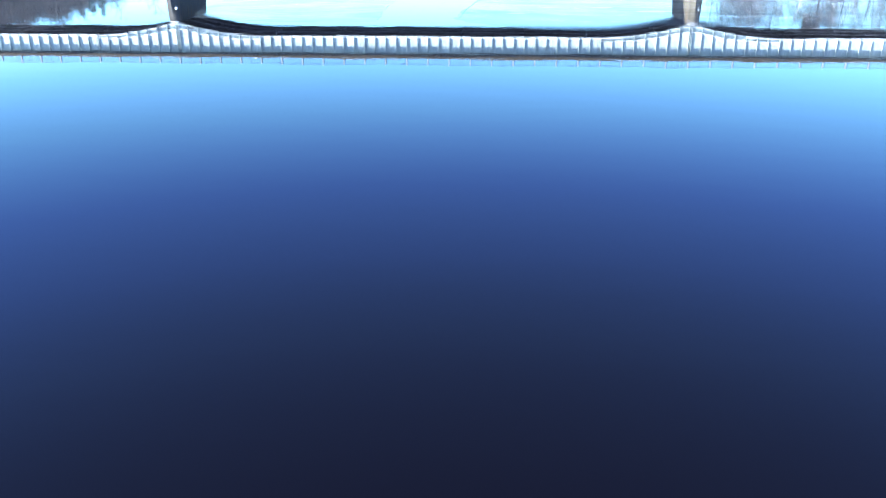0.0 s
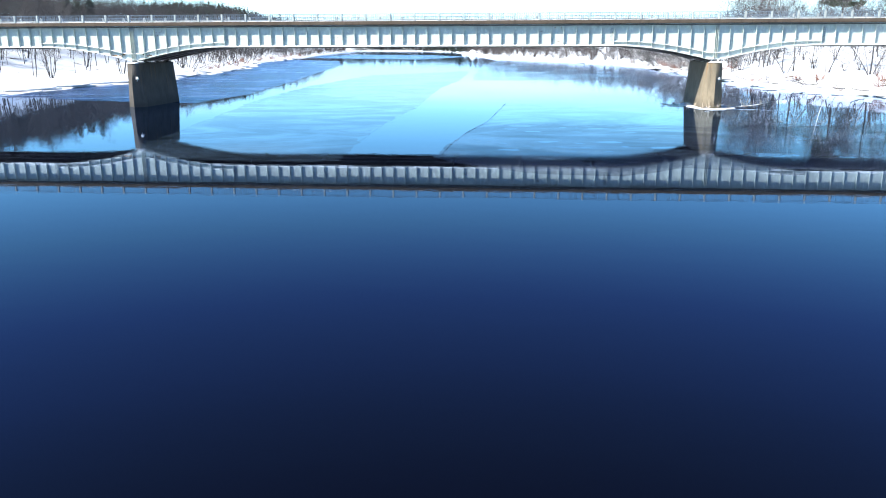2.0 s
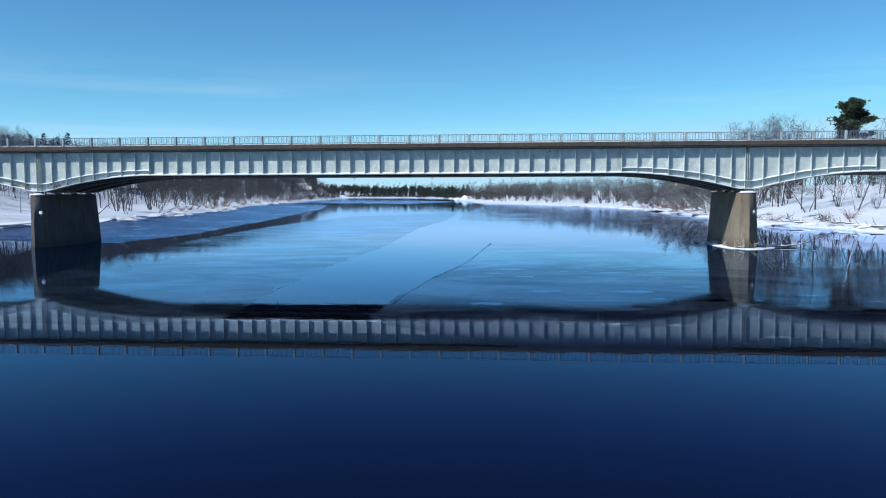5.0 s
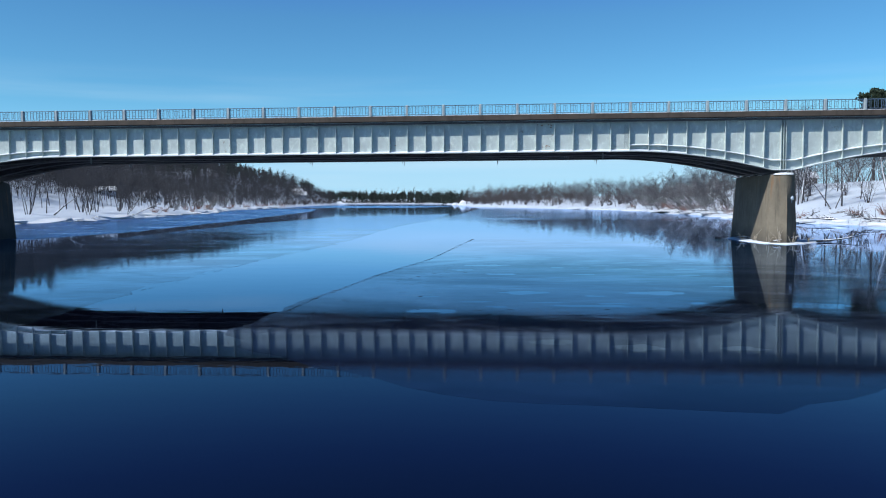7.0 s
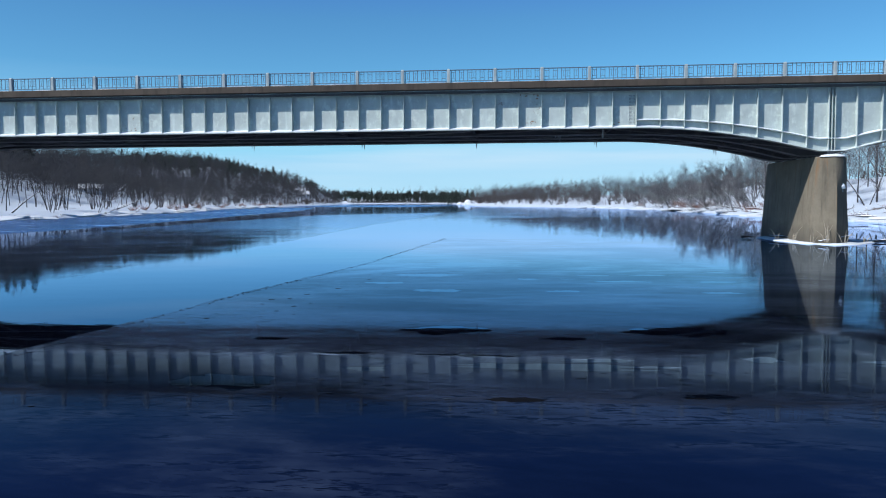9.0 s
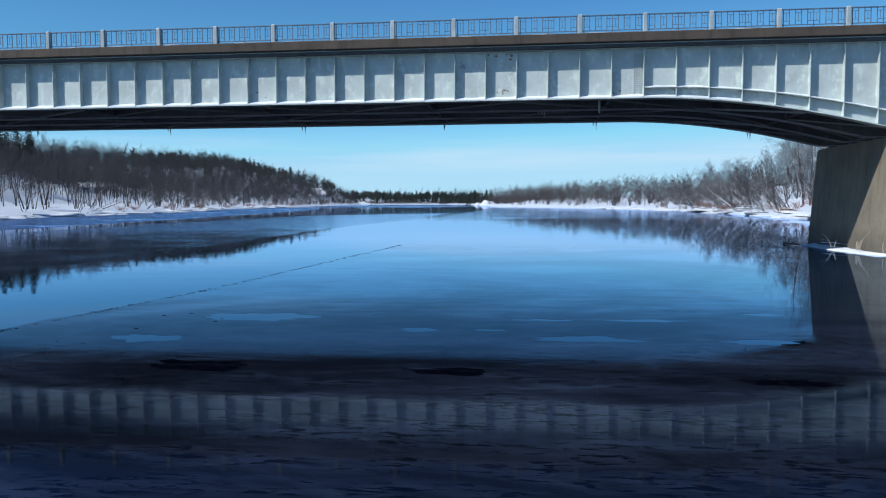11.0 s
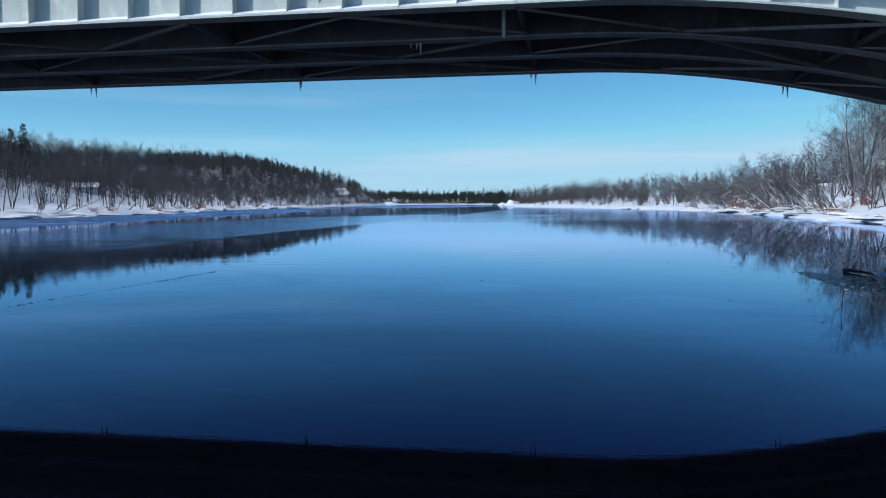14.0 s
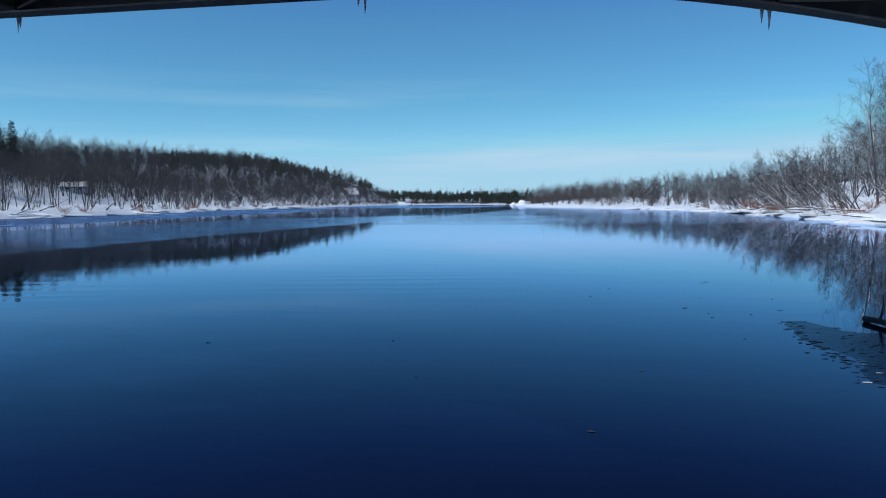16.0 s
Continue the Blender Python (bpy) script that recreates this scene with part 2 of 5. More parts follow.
def make_concrete(name, base, scale=1.0, wet=False):
    m = Mat(name, 0.9)
    a = m.noise(0.9 * scale, 6, 0.62)
    fine = m.noise(9 * scale, 4, 0.6)
    streak = m.noise(1.5, 5, 0.6, (2.2, 2.2, 0.22))
    c = m.mix(m.grey(a, 0, 1, 0.3, 0.7), tuple(0.72 * v for v in base), tuple(1.15 * v for v in base))
    c = m.mix(m.grey(streak, 0, 0.7, 0.52, 0.70), c, tuple(0.42 * v for v in base))
    c = m.mix(m.grey(fine, 0, 0.5, 0.5, 0.75), c, tuple(0.7 * v for v in base))
    if wet:
        h = m.math("ADD", m.height(), m.math("MULTIPLY", a, 0.7))
        c = m.mix(m.grey(h, 0.65, 0.0, 0.55, 1.5), c, tuple(0.35 * v for v in base))
        rust = m.math("MULTIPLY", m.grey(m.noise(2.3, 4, 0.6, (1.4, 1.4, 0.1)), 0, 0.8, 0.58, 0.70), m.grey(m.height(), 0.0, 1.0, 1.2, 4.0))
        c = m.mix(rust, c, (0.20, 0.11, 0.05))
    m.color(c)
    m.bump(m.math("ADD", a, m.math("MULTIPLY", fine, 0.4)), 0.25, 0.03)
    return m.m


def make_bark(name, base, snow=0.0):
    """Bark; snow lies on the upper sides where there is any."""
    m = Mat(name, 0.9)
    a = m.noise(2.2, 4, 0.6)
    c = m.mix(m.grey(a, 0, 1, 0.3, 0.7), tuple(0.6 * v for v in base), tuple(1.35 * v for v in base))
    if snow:
        f = m.math("MULTIPLY", m.grey(m.up(), 0, 1, 0.25, 0.55), m.grey(m.noise(1.6, 3, 0.6), 0, 1, 0.66 - 0.35 * snow, 0.72 - 0.35 * snow))
        c = m.mix(f, c, (0.86, 0.88, 0.91))
    m.color(c)
    return m.m


def make_needles(name, a, b):
    m = Mat(name, 0.75)
    m.color(m.ramp(m.noise(1.3, 4, 0.6), [(0.3, a), (0.7, b)]))
    return m.m


def make_plain(name, base, rough=0.7, scale=3.0):
    m = Mat(name, rough)
    a = m.noise(scale, 5, 0.6)
    m.color(m.mix(m.grey(a, 0, 1, 0.3, 0.7), tuple(0.75 * v for v in base), tuple(1.1 * v for v in base)))
    m.bump(a, 0.1, 0.01)
    return m.m


WATER = make_water()
ICE_CLEAR = make_ice("clear river ice", 0.006, 0.036, (0.010, 0.017, 0.026), 2.2, calm=0.32, gain=1.02, relief=0.022, far=0.10, dense=1.085)
ICE_REACH = make_ice("thin ice of the far reach", 0.05, 0.12, (0.012, 0.014, 0.018), 1.6, calm=0.2, gain=0.85, relief=0.1)
ICE_FROSTED = make_ice("frosted river ice", 0.012, 0.09, (0.012, 0.017, 0.030), 1.8, calm=0.30, gain=1.18, mottle=0.97, reach=(-34.4, -32.2, -16.0, -9.0), relief=0.022, dense=1.048)
ICE_BANK = make_ice("dull bank ice", 0.16, 0.30, (0.018, 0.022, 0.029), 1.3, calm=0.2, gain=0.62, relief=0.3)
ICE_SLUSH = make_ice("slushy ice", 0.015, 0.12, (0.003, 0.004, 0.007), 1.4, calm=0.3, gain=0.62, mottle=0.9, relief=0.35)
ICE_EDGE = make_ice("broken ice edge", 0.02, 0.10, (0.020, 0.026, 0.034), 2.2, calm=0.5, gain=0.7)
WET_SLUSH = make_plain("wet dark slush", (0.022, 0.034, 0.060), 0.35)
SNOW = make_snow()
SNOW_THIN = make_snow("settled snow", False)
GROUND = make_ground()
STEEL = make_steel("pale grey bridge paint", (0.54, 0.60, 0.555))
# bridge paint again, with the shade under the deck put into its colour
STEEL_SHADED = make_steel("bridge paint darkened for underside shade", (0.10, 0.10, 0.108), 0.6, 0.3)
# lighter tone stands for light thrown up by the water
FLANGE = make_steel("flange paint lightened for water glow", (0.30, 0.30, 0.31), 0.7, 0.3)
# less shade in this colour, so braces read against the darkened webs
BRACE = make_steel("brace paint partly darkened for shade", (0.19, 0.19, 0.20), 0.7, 0.3)
RAIL = make_steel("grey railing paint", (0.38, 0.43, 0.43), 0.8)
RAIL_BLUE = make_steel("dull blue railing paint", (0.12, 0.18, 0.25), 0.7, 0.2)
DECK = make_concrete("weathered brown concrete", (0.088, 0.069, 0.052))
SLAB = make_concrete("dark deck slab", (0.10, 0.10, 0.10))
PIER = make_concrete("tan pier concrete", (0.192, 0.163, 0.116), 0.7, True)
# the tan concrete with the left pier's shade worked into its base colour
PIER_SHADED = make_concrete("stained pier concrete darkened for shade", (0.085, 0.078, 0.07), 0.7, True)
ASPHALT = make_concrete("asphalt", (0.05, 0.05, 0.052), 2.0)
BARK = make_bark("grey-brown bark", (0.047, 0.046, 0.050))
TWIG = make_bark("brown twigs", (0.050, 0.050, 0.054))
TWIG_FAR = make_bark("grey-brown far twigs", (0.047, 0.047, 0.051))
TWIG_RED = make_bark("red-brown far twigs", (0.064, 0.055, 0.054))
BARK_SNOW = make_bark("snowy bark", (0.055, 0.055, 0.060), 1.0)
TWIG_SNOW = make_bark("snowy twigs", (0.055, 0.058, 0.067), 0.20)
BARK_LADEN = make_bark("snow-laden bark", (0.060, 0.056, 0.056), 1.3)
RED_STEM = make_bark("red-brown shrub stems", (0.20, 0.09, 0.06))
NEEDLE = make_needles("spruce needles", (0.014, 0.023, 0.018), (0.036, 0.050, 0.036))
PINE = make_needles("pine needles", (0.02, 0.034, 0.018), (0.055, 0.075, 0.038))
RUST = make_plain("rust", (0.27, 0.155, 0.09), 0.9, 14.0)
REED = make_plain("dead reeds", (0.42, 0.36, 0.27), 0.8)
ICICLE = make_plain("icicle", (0.55, 0.62, 0.68), 0.15)
RIVET = make_plain("grey paint on rivets", (0.17, 0.18, 0.19), 0.5)
WALL_BLUE = make_plain("pale blue siding", (0.42, 0.47, 0.55), 0.7)
WALL_WHITE = make_plain("white siding", (0.74, 0.74, 0.73), 0.7)
WALL_BROWN = make_plain("dark brown boards", (0.09, 0.068, 0.055), 0.8)
GLASS = Mat("dark window glass", 0.05, ior=1.5)
GLASS.color((0.02, 0.025, 0.03))
GLASS = GLASS.m


# ---- mesh helpers ----
def mesh_of(name, verts, faces, mat, smooth=False):
    me = bpy.data.meshes.new(name)
    me.from_pydata(verts, [], faces)
    me.materials.append(mat)
    if smooth:
        me.polygons.foreach_set("use_smooth", [True] * len(me.polygons))
    me.update()
    return me


def child(name, me, parent, m=None, label=""):
    ob = new(name, me)
    ob.parent = parent
    if m is not None:
        ob.matrix_basis = m
    return tagged(ob, label)


def thing(name, label, category, m=None, group="", kind=""):
    ob = new(name)
    ob.empty_display_size = 0.5
    if m is not None:
        ob.matrix_basis = m
    return tagged(ob, label, category, group, kind)


def box_data(x0, x1, y0, y1, z0, z1, bevel=0.0):
    """Verts and faces of a box, its long edges chamfered by bevel."""
    if bevel <= 0:
        v = [(x, y, z) for x in (x0, x1) for y in (y0, y1) for z in (z0, z1)]
        return v, [(0, 1, 3, 2), (4, 6, 7, 5), (0, 4, 5, 1), (2, 3, 7, 6), (0, 2, 6, 4), (1, 5, 7, 3)]
    b = bevel
    ring = [(y0 + b, z0), (y1 - b, z0), (y1, z0 + b), (y1, z1 - b), (y1 - b, z1), (y0 + b, z1), (y0, z1 - b), (y0, z0 + b)]
    v = [(x, y, z) for x in (x0, x1) for y, z in ring]
    f = [tuple(range(7, -1, -1)), tuple(range(8, 16))]
    f += [(i, (i + 1) % 8, (i + 1) % 8 + 8, i + 8) for i in range(8)]
    return v, f


class Pile:
    """Collects verts and faces of many bits of one mesh."""

    def __init__(self):
        self.v, self.f = [], []

    def add(self, data):
        v, f = data
        k = len(self.v)
        self.v += v
        self.f += [tuple(i + k for i in q) for q in f]
        return self

    def tube(self, pts, radii, sides=6, cap=True):
        k = len(self.v)
        n = len(pts)
        side = None
        for i, p in enumerate(pts):
            d = (pts[min(i + 1, n - 1)] - pts[max(i - 1, 0)])
            d = d.normalized() if d.length > 1e-9 else Vector((0, 0, 1))
            if side is None:
                side = d.orthogonal().normalized()
            else:
                side = (side - d * side.dot(d))
                side = side.normalized() if side.length > 1e-6 else d.orthogonal().normalized()
            w = d.cross(side)
            for j in range(sides):
                a = 2 * math.pi * j / sides
                q = p + (side * math.cos(a) + w * math.sin(a)) * radii[i]
                self.v.append((q.x, q.y, q.z))
        for i in range(n - 1):
            for j in range(sides):
                a, b = k + i * sides + j, k + i * sides + (j + 1) % sides
                self.f.append((a, b, b + sides, a + sides))
        if cap:
            self.f.append(tuple(k + j for j in range(sides - 1, -1, -1)))
            self.f.append(tuple(k + (n - 1) * sides + j for j in range(sides)))
        return self

    def spike(self, a, b, r):
        """A thin twig: three-sided, drawn out to a point."""
        d = (b - a).normalized()
        s = d.orthogonal().normalized() * r
        w = d.cross(s)
        k = len(self.v)
        for q in (a + s, a - s * 0.5 + w * 0.87, a - s * 0.5 - w * 0.87, b):
            self.v.append((q.x, q.y, q.z))
        self.f += [(k, k + 1, k + 3), (k + 1, k + 2, k + 3), (k + 2, k, k + 3)]
        return self

    def bar(self, a, b, w, h):
        """A straight bar with a rectangular section between two points."""
        a, b = Vector(a), Vector(b)
        d = (b - a).normalized()
        s = d.cross(Vector((0, 0, 1)))
        s = s.normalized() if s.length > 1e-4 else Vector((1, 0, 0))
        u = s.cross(d)
        k = len(self.v)
        for p in (a, b):
            for i, j in ((-1, -1), (1, -1), (1, 1), (-1, 1)):
                q = p + s * (0.5 * w * i) + u * (0.5 * h * j)
                self.v.append((q.x, q.y, q.z))
        self.f += [tuple(k + i for i in q) for q in ((3, 2, 1, 0), (4, 5, 6, 7), (0, 1, 5, 4), (1, 2, 6, 5), (2, 3, 7, 6), (3, 0, 4, 7))]
        return self

    def mesh(self, name, mat, smooth=False):
        return mesh_of(name, self.v, self.f, mat, smooth)


def lump(rx, ry, rz, seed, rows=7, cols=14, rough=0.25):
    """An uneven half-buried heap: a noisy dome."""
    v, f = [], []
    off = Vector((seed * 7.3, seed * 3.1, seed * 1.7))
    for i in range(rows + 1):
        a = 0.5 * math.pi * i / rows
        for j in range(cols):
            b = 2 * math.pi * j / cols
            d = Vector((math.cos(a) * math.cos(b), math.cos(a) * math.sin(b), math.sin(a)))
            s = 1 + rough * 2 * noise.noise(d * 1.6 + off) + rough * 0.6 * noise.noise(d * 4 + off)
            v.append((d.x * rx * s, d.y * ry * s, d.z * rz * s - 0.02))
    for i in range(rows):
        for j in range(cols):
            f.append((i * cols + j, i * cols + (j + 1) % cols, (i + 1) * cols + (j + 1) % cols, (i + 1) * cols + j))
    return v, f


def smooth01(a, b, x):
    t = min(1.0, max(0.0, (x - a) / (b - a)))
    return t * t * (3 - 2 * t)


# ---- the land, the river and its ice ----
from mathutils import geometry

LEFT = [(-900, -75), (-300, -66), (-100, -62), (20, -60), (37, -58), (60, -56), (85, -58), (110, -61), (150, -68), (200, -81), (267, -87), (360, -101), (470, -115), (560, -124), (613, -132), (680, -165), (740, -420), (800, -900), (2600, -1100)]
RIGHT = [(-900, 66), (-300, 62), (-100, 60), (0, 58), (25, 54), (38, 51), (45, 47), (70, 47), (100, 46.5), (140, 46), (170, 42.5), (195, 33), (245, 14), (290, -2), (360, -11), (470, -24), (560, -40), (640, -72), (700, -150), (760, -480), (2600, -700)]


RIDGE = [(-900, 3), (-60, 3), (110, 14.5), (190, 14.5), (230, 14.5), (312, 17), (400, 21), (500, 25), (540, 24), (600, 18), (650, 10), (690, 5), (2600, 2)]


def along(table, y):
    for (y0, x0), (y1, x1) in zip(table, table[1:]):
        if y <= y1:
            s = min(1.0, max(0.0, (y - y0) / (y1 - y0)))
            return x0 + (x1 - x0) * s
    return table[-1][1]


def shore_left(y):
    return along(LEFT, y) + 0.9 * noise.noise(Vector((y * 0.09, 3.3, 0))) + 0.4 * noise.noise(Vector((y * 0.4, 1.3, 0)))


def shore_right(y):
    return along(RIGHT, y) + 0.9 * noise.noise(Vector((y * 0.09, 9.3, 0))) + 0.4 * noise.noise(Vector((y * 0.4, 7.3, 0)))


def land_left(d, y):
    """Height of the land d metres inland of the left shore."""
    hill = along(RIDGE, y)
    near = 1 - smooth01(230, 500, y)
    n = noise.noise(Vector((d * 0.05, y * 0.05, 2.0)))
    w = 1.6 * noise.noise(Vector((y * 0.045, 6.1, 0))) + 0.7 * noise.noise(Vector((y * 0.17, 2.6, 0)))
    bank = 0.38 * smooth01(-0.3, 0.5, d) + 0.42 * smooth01(2.0, 3.2, d + w) + 0.3 * smooth01(4.6, 7.0, d - w) + 0.9 * smooth01(8, 26, d)
    bank += 1.1 * smooth01(28, 30.5, d + w) * smooth01(40, 70, y) * (1 - smooth01(170, 210, y))
    bank += 0.16 * noise.noise(Vector((d * 0.6 + 0.3 * w, y * 0.07, 9.0))) * smooth01(0.4, 2, d) * (1 - smooth01(14, 24, d))
    return -1.6 * (1 - smooth01(-6, 0.2, d)) + bank + hill * smooth01(-3 + 21 * near, 90 + 6 * near - 45 * smooth01(530, 620, y), d) + 0.35 * n * smooth01(0, 6, d) + 0.16 * noise.noise(Vector((d * 0.35, y * 0.22, 5))) * smooth01(0, 3, d)


def land_right(d, y):
    n = noise.noise(Vector((d * 0.06, y * 0.06, 8.0)))
    steep = 1 - 0.55 * smooth01(130, 200, y)
    w = 1.2 * noise.noise(Vector((y * 0.06, 16.1, 0))) + 0.6 * noise.noise(Vector((y * 0.21, 12.6, 0)))
    bank = 0.4 * smooth01(-0.3, 0.5, d) + 0.35 * smooth01(1.6, 2.6, d + w) + 0.15 * noise.noise(Vector((d * 0.55 + w, y * 0.09, 19.0))) * smooth01(0.4, 2, d) + steep * (1.3 * smooth01(2, 10, d) + (2.2 + 1.3 * smooth01(55, 80, y)) * smooth01(7, 24, d)) + 2.0 * smooth01(20, 80, d)
    return -1.6 * (1 - smooth01(-6, 0.2, d)) + bank + 0.5 * n * smooth01(0, 6, d) + 0.2 * noise.noise(Vector((d * 0.3, y * 0.25, 4))) * smooth01(0, 3, d)


def road_bank(x, y, h):
    """The approach embankments of the bridge behind its abutments."""
    e = smooth01(70, 82, abs(x)) * (1 - smooth01(7, 17, abs(y - 4.5)))
    return h + (8.1 - h) * e if h < 8.1 else h


def land_height(x, y):
    dl, dr = shore_left(y) - x, x - shore_right(y)
    if dl > dr:
        return road_bank(x, y, land_left(dl, y))
    return road_bank(x, y, land_right(dr, y))


def build_ground():
    ys = list(np.arange(-900, -120, 60)) + list(np.arange(-120, -20, 6)) + list(np.arange(-20, 230, 1.6)) + list(np.arange(230, 420, 4)) + list(np.arange(420, 800, 12)) + [850, 950, 1100, 1400, 1900, 2500]
    off = [-6, -3, -1.5, -0.6, 0, 0.5, 1, 1.6, 2.3, 3, 4, 5, 6, 7.5, 9, 11, 13, 15, 18, 21, 25, 30, 36, 43, 52, 62, 74, 88, 105, 125, 150, 190, 250, 340, 500, 800, 1300, 2200]
    v, f = [], []
    for y in ys:
        y = float(y)
        xl, xr = shore_left(y), shore_right(y)
        for d in reversed(off):
            v.append((xl - d, y, road_bank(xl - d, y, land_left(d, y))))
        for d in off:
            v.append((xr + d, y, road_bank(xr + d, y, land_right(d, y))))
    w = 2 * len(off)
    for j in range(len(ys) - 1):
        for i in range(w - 1):
            a = j * w + i
            f.append((a, a + 1, a + w + 1, a + w))
    ob = new("ground", mesh_of("ground", v, f, GROUND, True))
    tagged(ob, "snow-covered river banks and wooded hillside", "ground", kind="structure")


build_ground()

# open water in one sheet, the snowy land dips under it along both banks
_v = [(-1200, -900, 0), (900, -900, 0), (900, 2400, 0), (-1200, 2400, 0)]
tagged(new("water", mesh_of("water", _v, [(0, 1, 2, 3)], WATER)), "dark still open water of a wide river", "river", kind="structure")


def ragged(points, step, amount, seed, scale=0.35):
    """A closed outline through the points, made uneven at two sizes."""
    out = []
    n = len(points)
    for i in range(n):
        a, b = Vector(points[i]).to_2d(), Vector(points[(i + 1) % n]).to_2d()
        k = max(1, int((b - a).length / step))
        nrm = (b - a).normalized().orthogonal()
        for j in range(k):
            p = a.lerp(b, j / k)
            q = Vector((p.x * scale, p.y * scale, seed))
            o = amount * (noise.noise(q) + 0.5 * noise.noise(q * 3.1) + 0.35 * noise.noise(q * 9.7))
            out.append(p + nrm * o)
    return out


def ice_sheet(name, outline, mat, holes=(), thick=0.0012, label="", step=0.7, amount=0.5, seed=1.0):
    """A flat plate of ice lying on the water, with holes through it and a broken edge."""
    from_rings = [ragged(outline, step, amount, seed)] + [list(h) for h in holes]
    loops = [[Vector((p.x, p.y, 0)) for p in ring] for ring in from_rings]
    tris = geometry.tessellate_polygon(loops)
    flat = [p for ring in loops for p in ring]
    v = [(p.x, p.y, thick) for p in flat]
    f = []
    for a, b, c in tris:
        pa, pb, pc = flat[a], flat[b], flat[c]
        up = (pb - pa).cross(pc - pa).z > 0
        f.append((a, b, c) if up else (a, c, b))
    k = len(v)
    v += [(p.x, p.y, -0.002) for p in flat]
    s = 0
    for ring in loops:
        n = len(ring)
        for i in range(n):
            f.append((s + i, s + (i + 1) % n, k + s + (i + 1) % n, k + s + i))
        s += n
    return tagged(new(name, mesh_of(name, v, f, mat)), label, "ice", kind="structure")


def slot(cx, cy, lx, ly, seed, bite=0.55):
    """The outline of a torn hole in the ice, long and narrow."""
    out = []
    n = 26
    for i in range(n):
        a = -2 * math.pi * i / n
        r = 1 + bite * noise.noise(Vector((math.cos(a) * 2.3, math.sin(a) * 2.3, seed * 5.1))) + 0.3 * noise.noise(Vector((math.cos(a) * 6, math.sin(a) * 6, seed)))
        out.append(Vector((cx + lx * r * math.cos(a), cy + ly * r * math.sin(a))))
    return out


HOLES = [(9.9, -32.9, 0.62, 0.28), (11.6, -32.0, 0.3, 0.10), (14.4, -31.7, 1.5, 0.16), (13.7, -33.6, 0.3, 0.08), (16.0, -33.3, 0.35, 0.08), (17.3, -31.0, 0.25, 0.14), 
         (20.2, -31.3, 1.5, 0.3), (25.2, -34.4, 1.6, 0.5), (12.4, -28.6, 0.75, 0.32), (16.6, -28.5, 0.9, 0.3), (19.4, -26.6, 0.7, 0.12), (9.5, -29.7, 0.3, 0.08), (14.5, -29.4, 0.45, 0.1), (24.0, -29.6, 0.7, 0.12),
         (23.0, -34.6, 0.9, 0.25), (29.4, -35.2, 1.4, 0.4), (26.2, -31.4, 0.5, 0.12), (22.2, -33.0, 0.4, 0.1),
         (10.9, -18.0, 1.1, 0.3), (14.0, -19.2, 0.35, 0.14), (16.1, -17.9, 0.5, 0.07), (17.9, -17.8, 0.75, 0.1), (20.1, -16.8, 0.35, 0.1), (16.7, -19.8, 0.8, 0.16), (19.4, -19.8, 0.6, 0.15), (15.2, -19.1, 0.25, 0.06), (12.8, -37.4, 0.45, 0.2), (14.5, -37.9, 0.5, 0.25), (16.5, -37.9, 0.45, 0.15), (11.0, -30.9, 0.45, 0.09), (12.9, -30.95, 0.7, 0.08), (14.9, -31.2, 0.5, 0.1), (9.9, -20.4, 0.6, 0.2), (11.6, -22.3, 0.65, 0.2), (14.9, -22.3, 0.5, 0.13), (18.9, -22.5, 0.5, 0.12)]

ice_sheet("ice_near_channel", [(0.3, -38.6), (-4, -38.9), (-8.2, -38.2), (-13.3, -36.4), (-14.4, -33.5), (-17, -13), (-20.3, 9), (-22.2, 43), (-20.1, 88), (-0.6, 114), (0.3, 64), (-1.0, 38), (0.0, 1), (-0.6, -16), (-0.5, -28), (0.2, -37)],
          ICE_CLEAR, [slot(-6.2, -30.0, 0.7, 0.15, 3), slot(-10.0, -24.0, 0.9, 0.2, 4)], label="smooth thin clear sheet of river ice beside an open channel", seed=2.0)
ice_sheet("ice_frosted", [(5.6, -36), (6.3, -38.4), (9.6, -41.0), (12.4, -42.6), (15.4, -42.3), (17.4, -41.2), (19.2, -39.9), (23, -40.3), (27.5, -39.6), (33, -39.9), (42, -40.5), (56.5, -42), (57, -20), (56, 0), (44, 8), (36, 5.0), (31, -4), (26.0, -1.5), (20.8, 2.0), (15.7, 5.0), (9.2, 6.5), (8.0, -14), (6.6, -23), (5.9, -31)],
          ICE_FROSTED, [slot(x, y, lx, 1.6 * ly, i + 1.5) for i, (x, y, lx, ly) in enumerate(HOLES)], label="thin frosted river ice with torn dark holes", seed=6.0)
ice_sheet("ice_along_bank", [(-26, 6), (-25, 22), (-29.7, 63), (-43.9, 165), (-58, 230), (-90, 268), (-84, 205), (-70, 152), (-63, 112), (-59, 85), (-58, 60), (-60, 36), (-56, 16), (-40, 9)],
          ICE_BANK, label="thin bluish ice along the river bank", step=1.2, amount=1.1, seed=11.0)
ice_sheet("ice_far_reach", [(2.8, 64), (12, 63), (24, 67), (34, 66), (42, 75), (45, 110), (44, 150), (36, 186), (12, 240), (2, 232), (1.9, 165), (1.5, 100)],
          ICE_REACH, label="thin ice on the far reach of the river", step=1.2, amount=0.9, seed=17.0)
ice_sheet("ice_distant", [(-84, 300), (-30, 262), (-12, 330), (-40, 395), (-88, 415), (-100, 360)], ICE_BANK, label="distant sheet of bluish river ice", step=4, amount=3.0, seed=23.0)


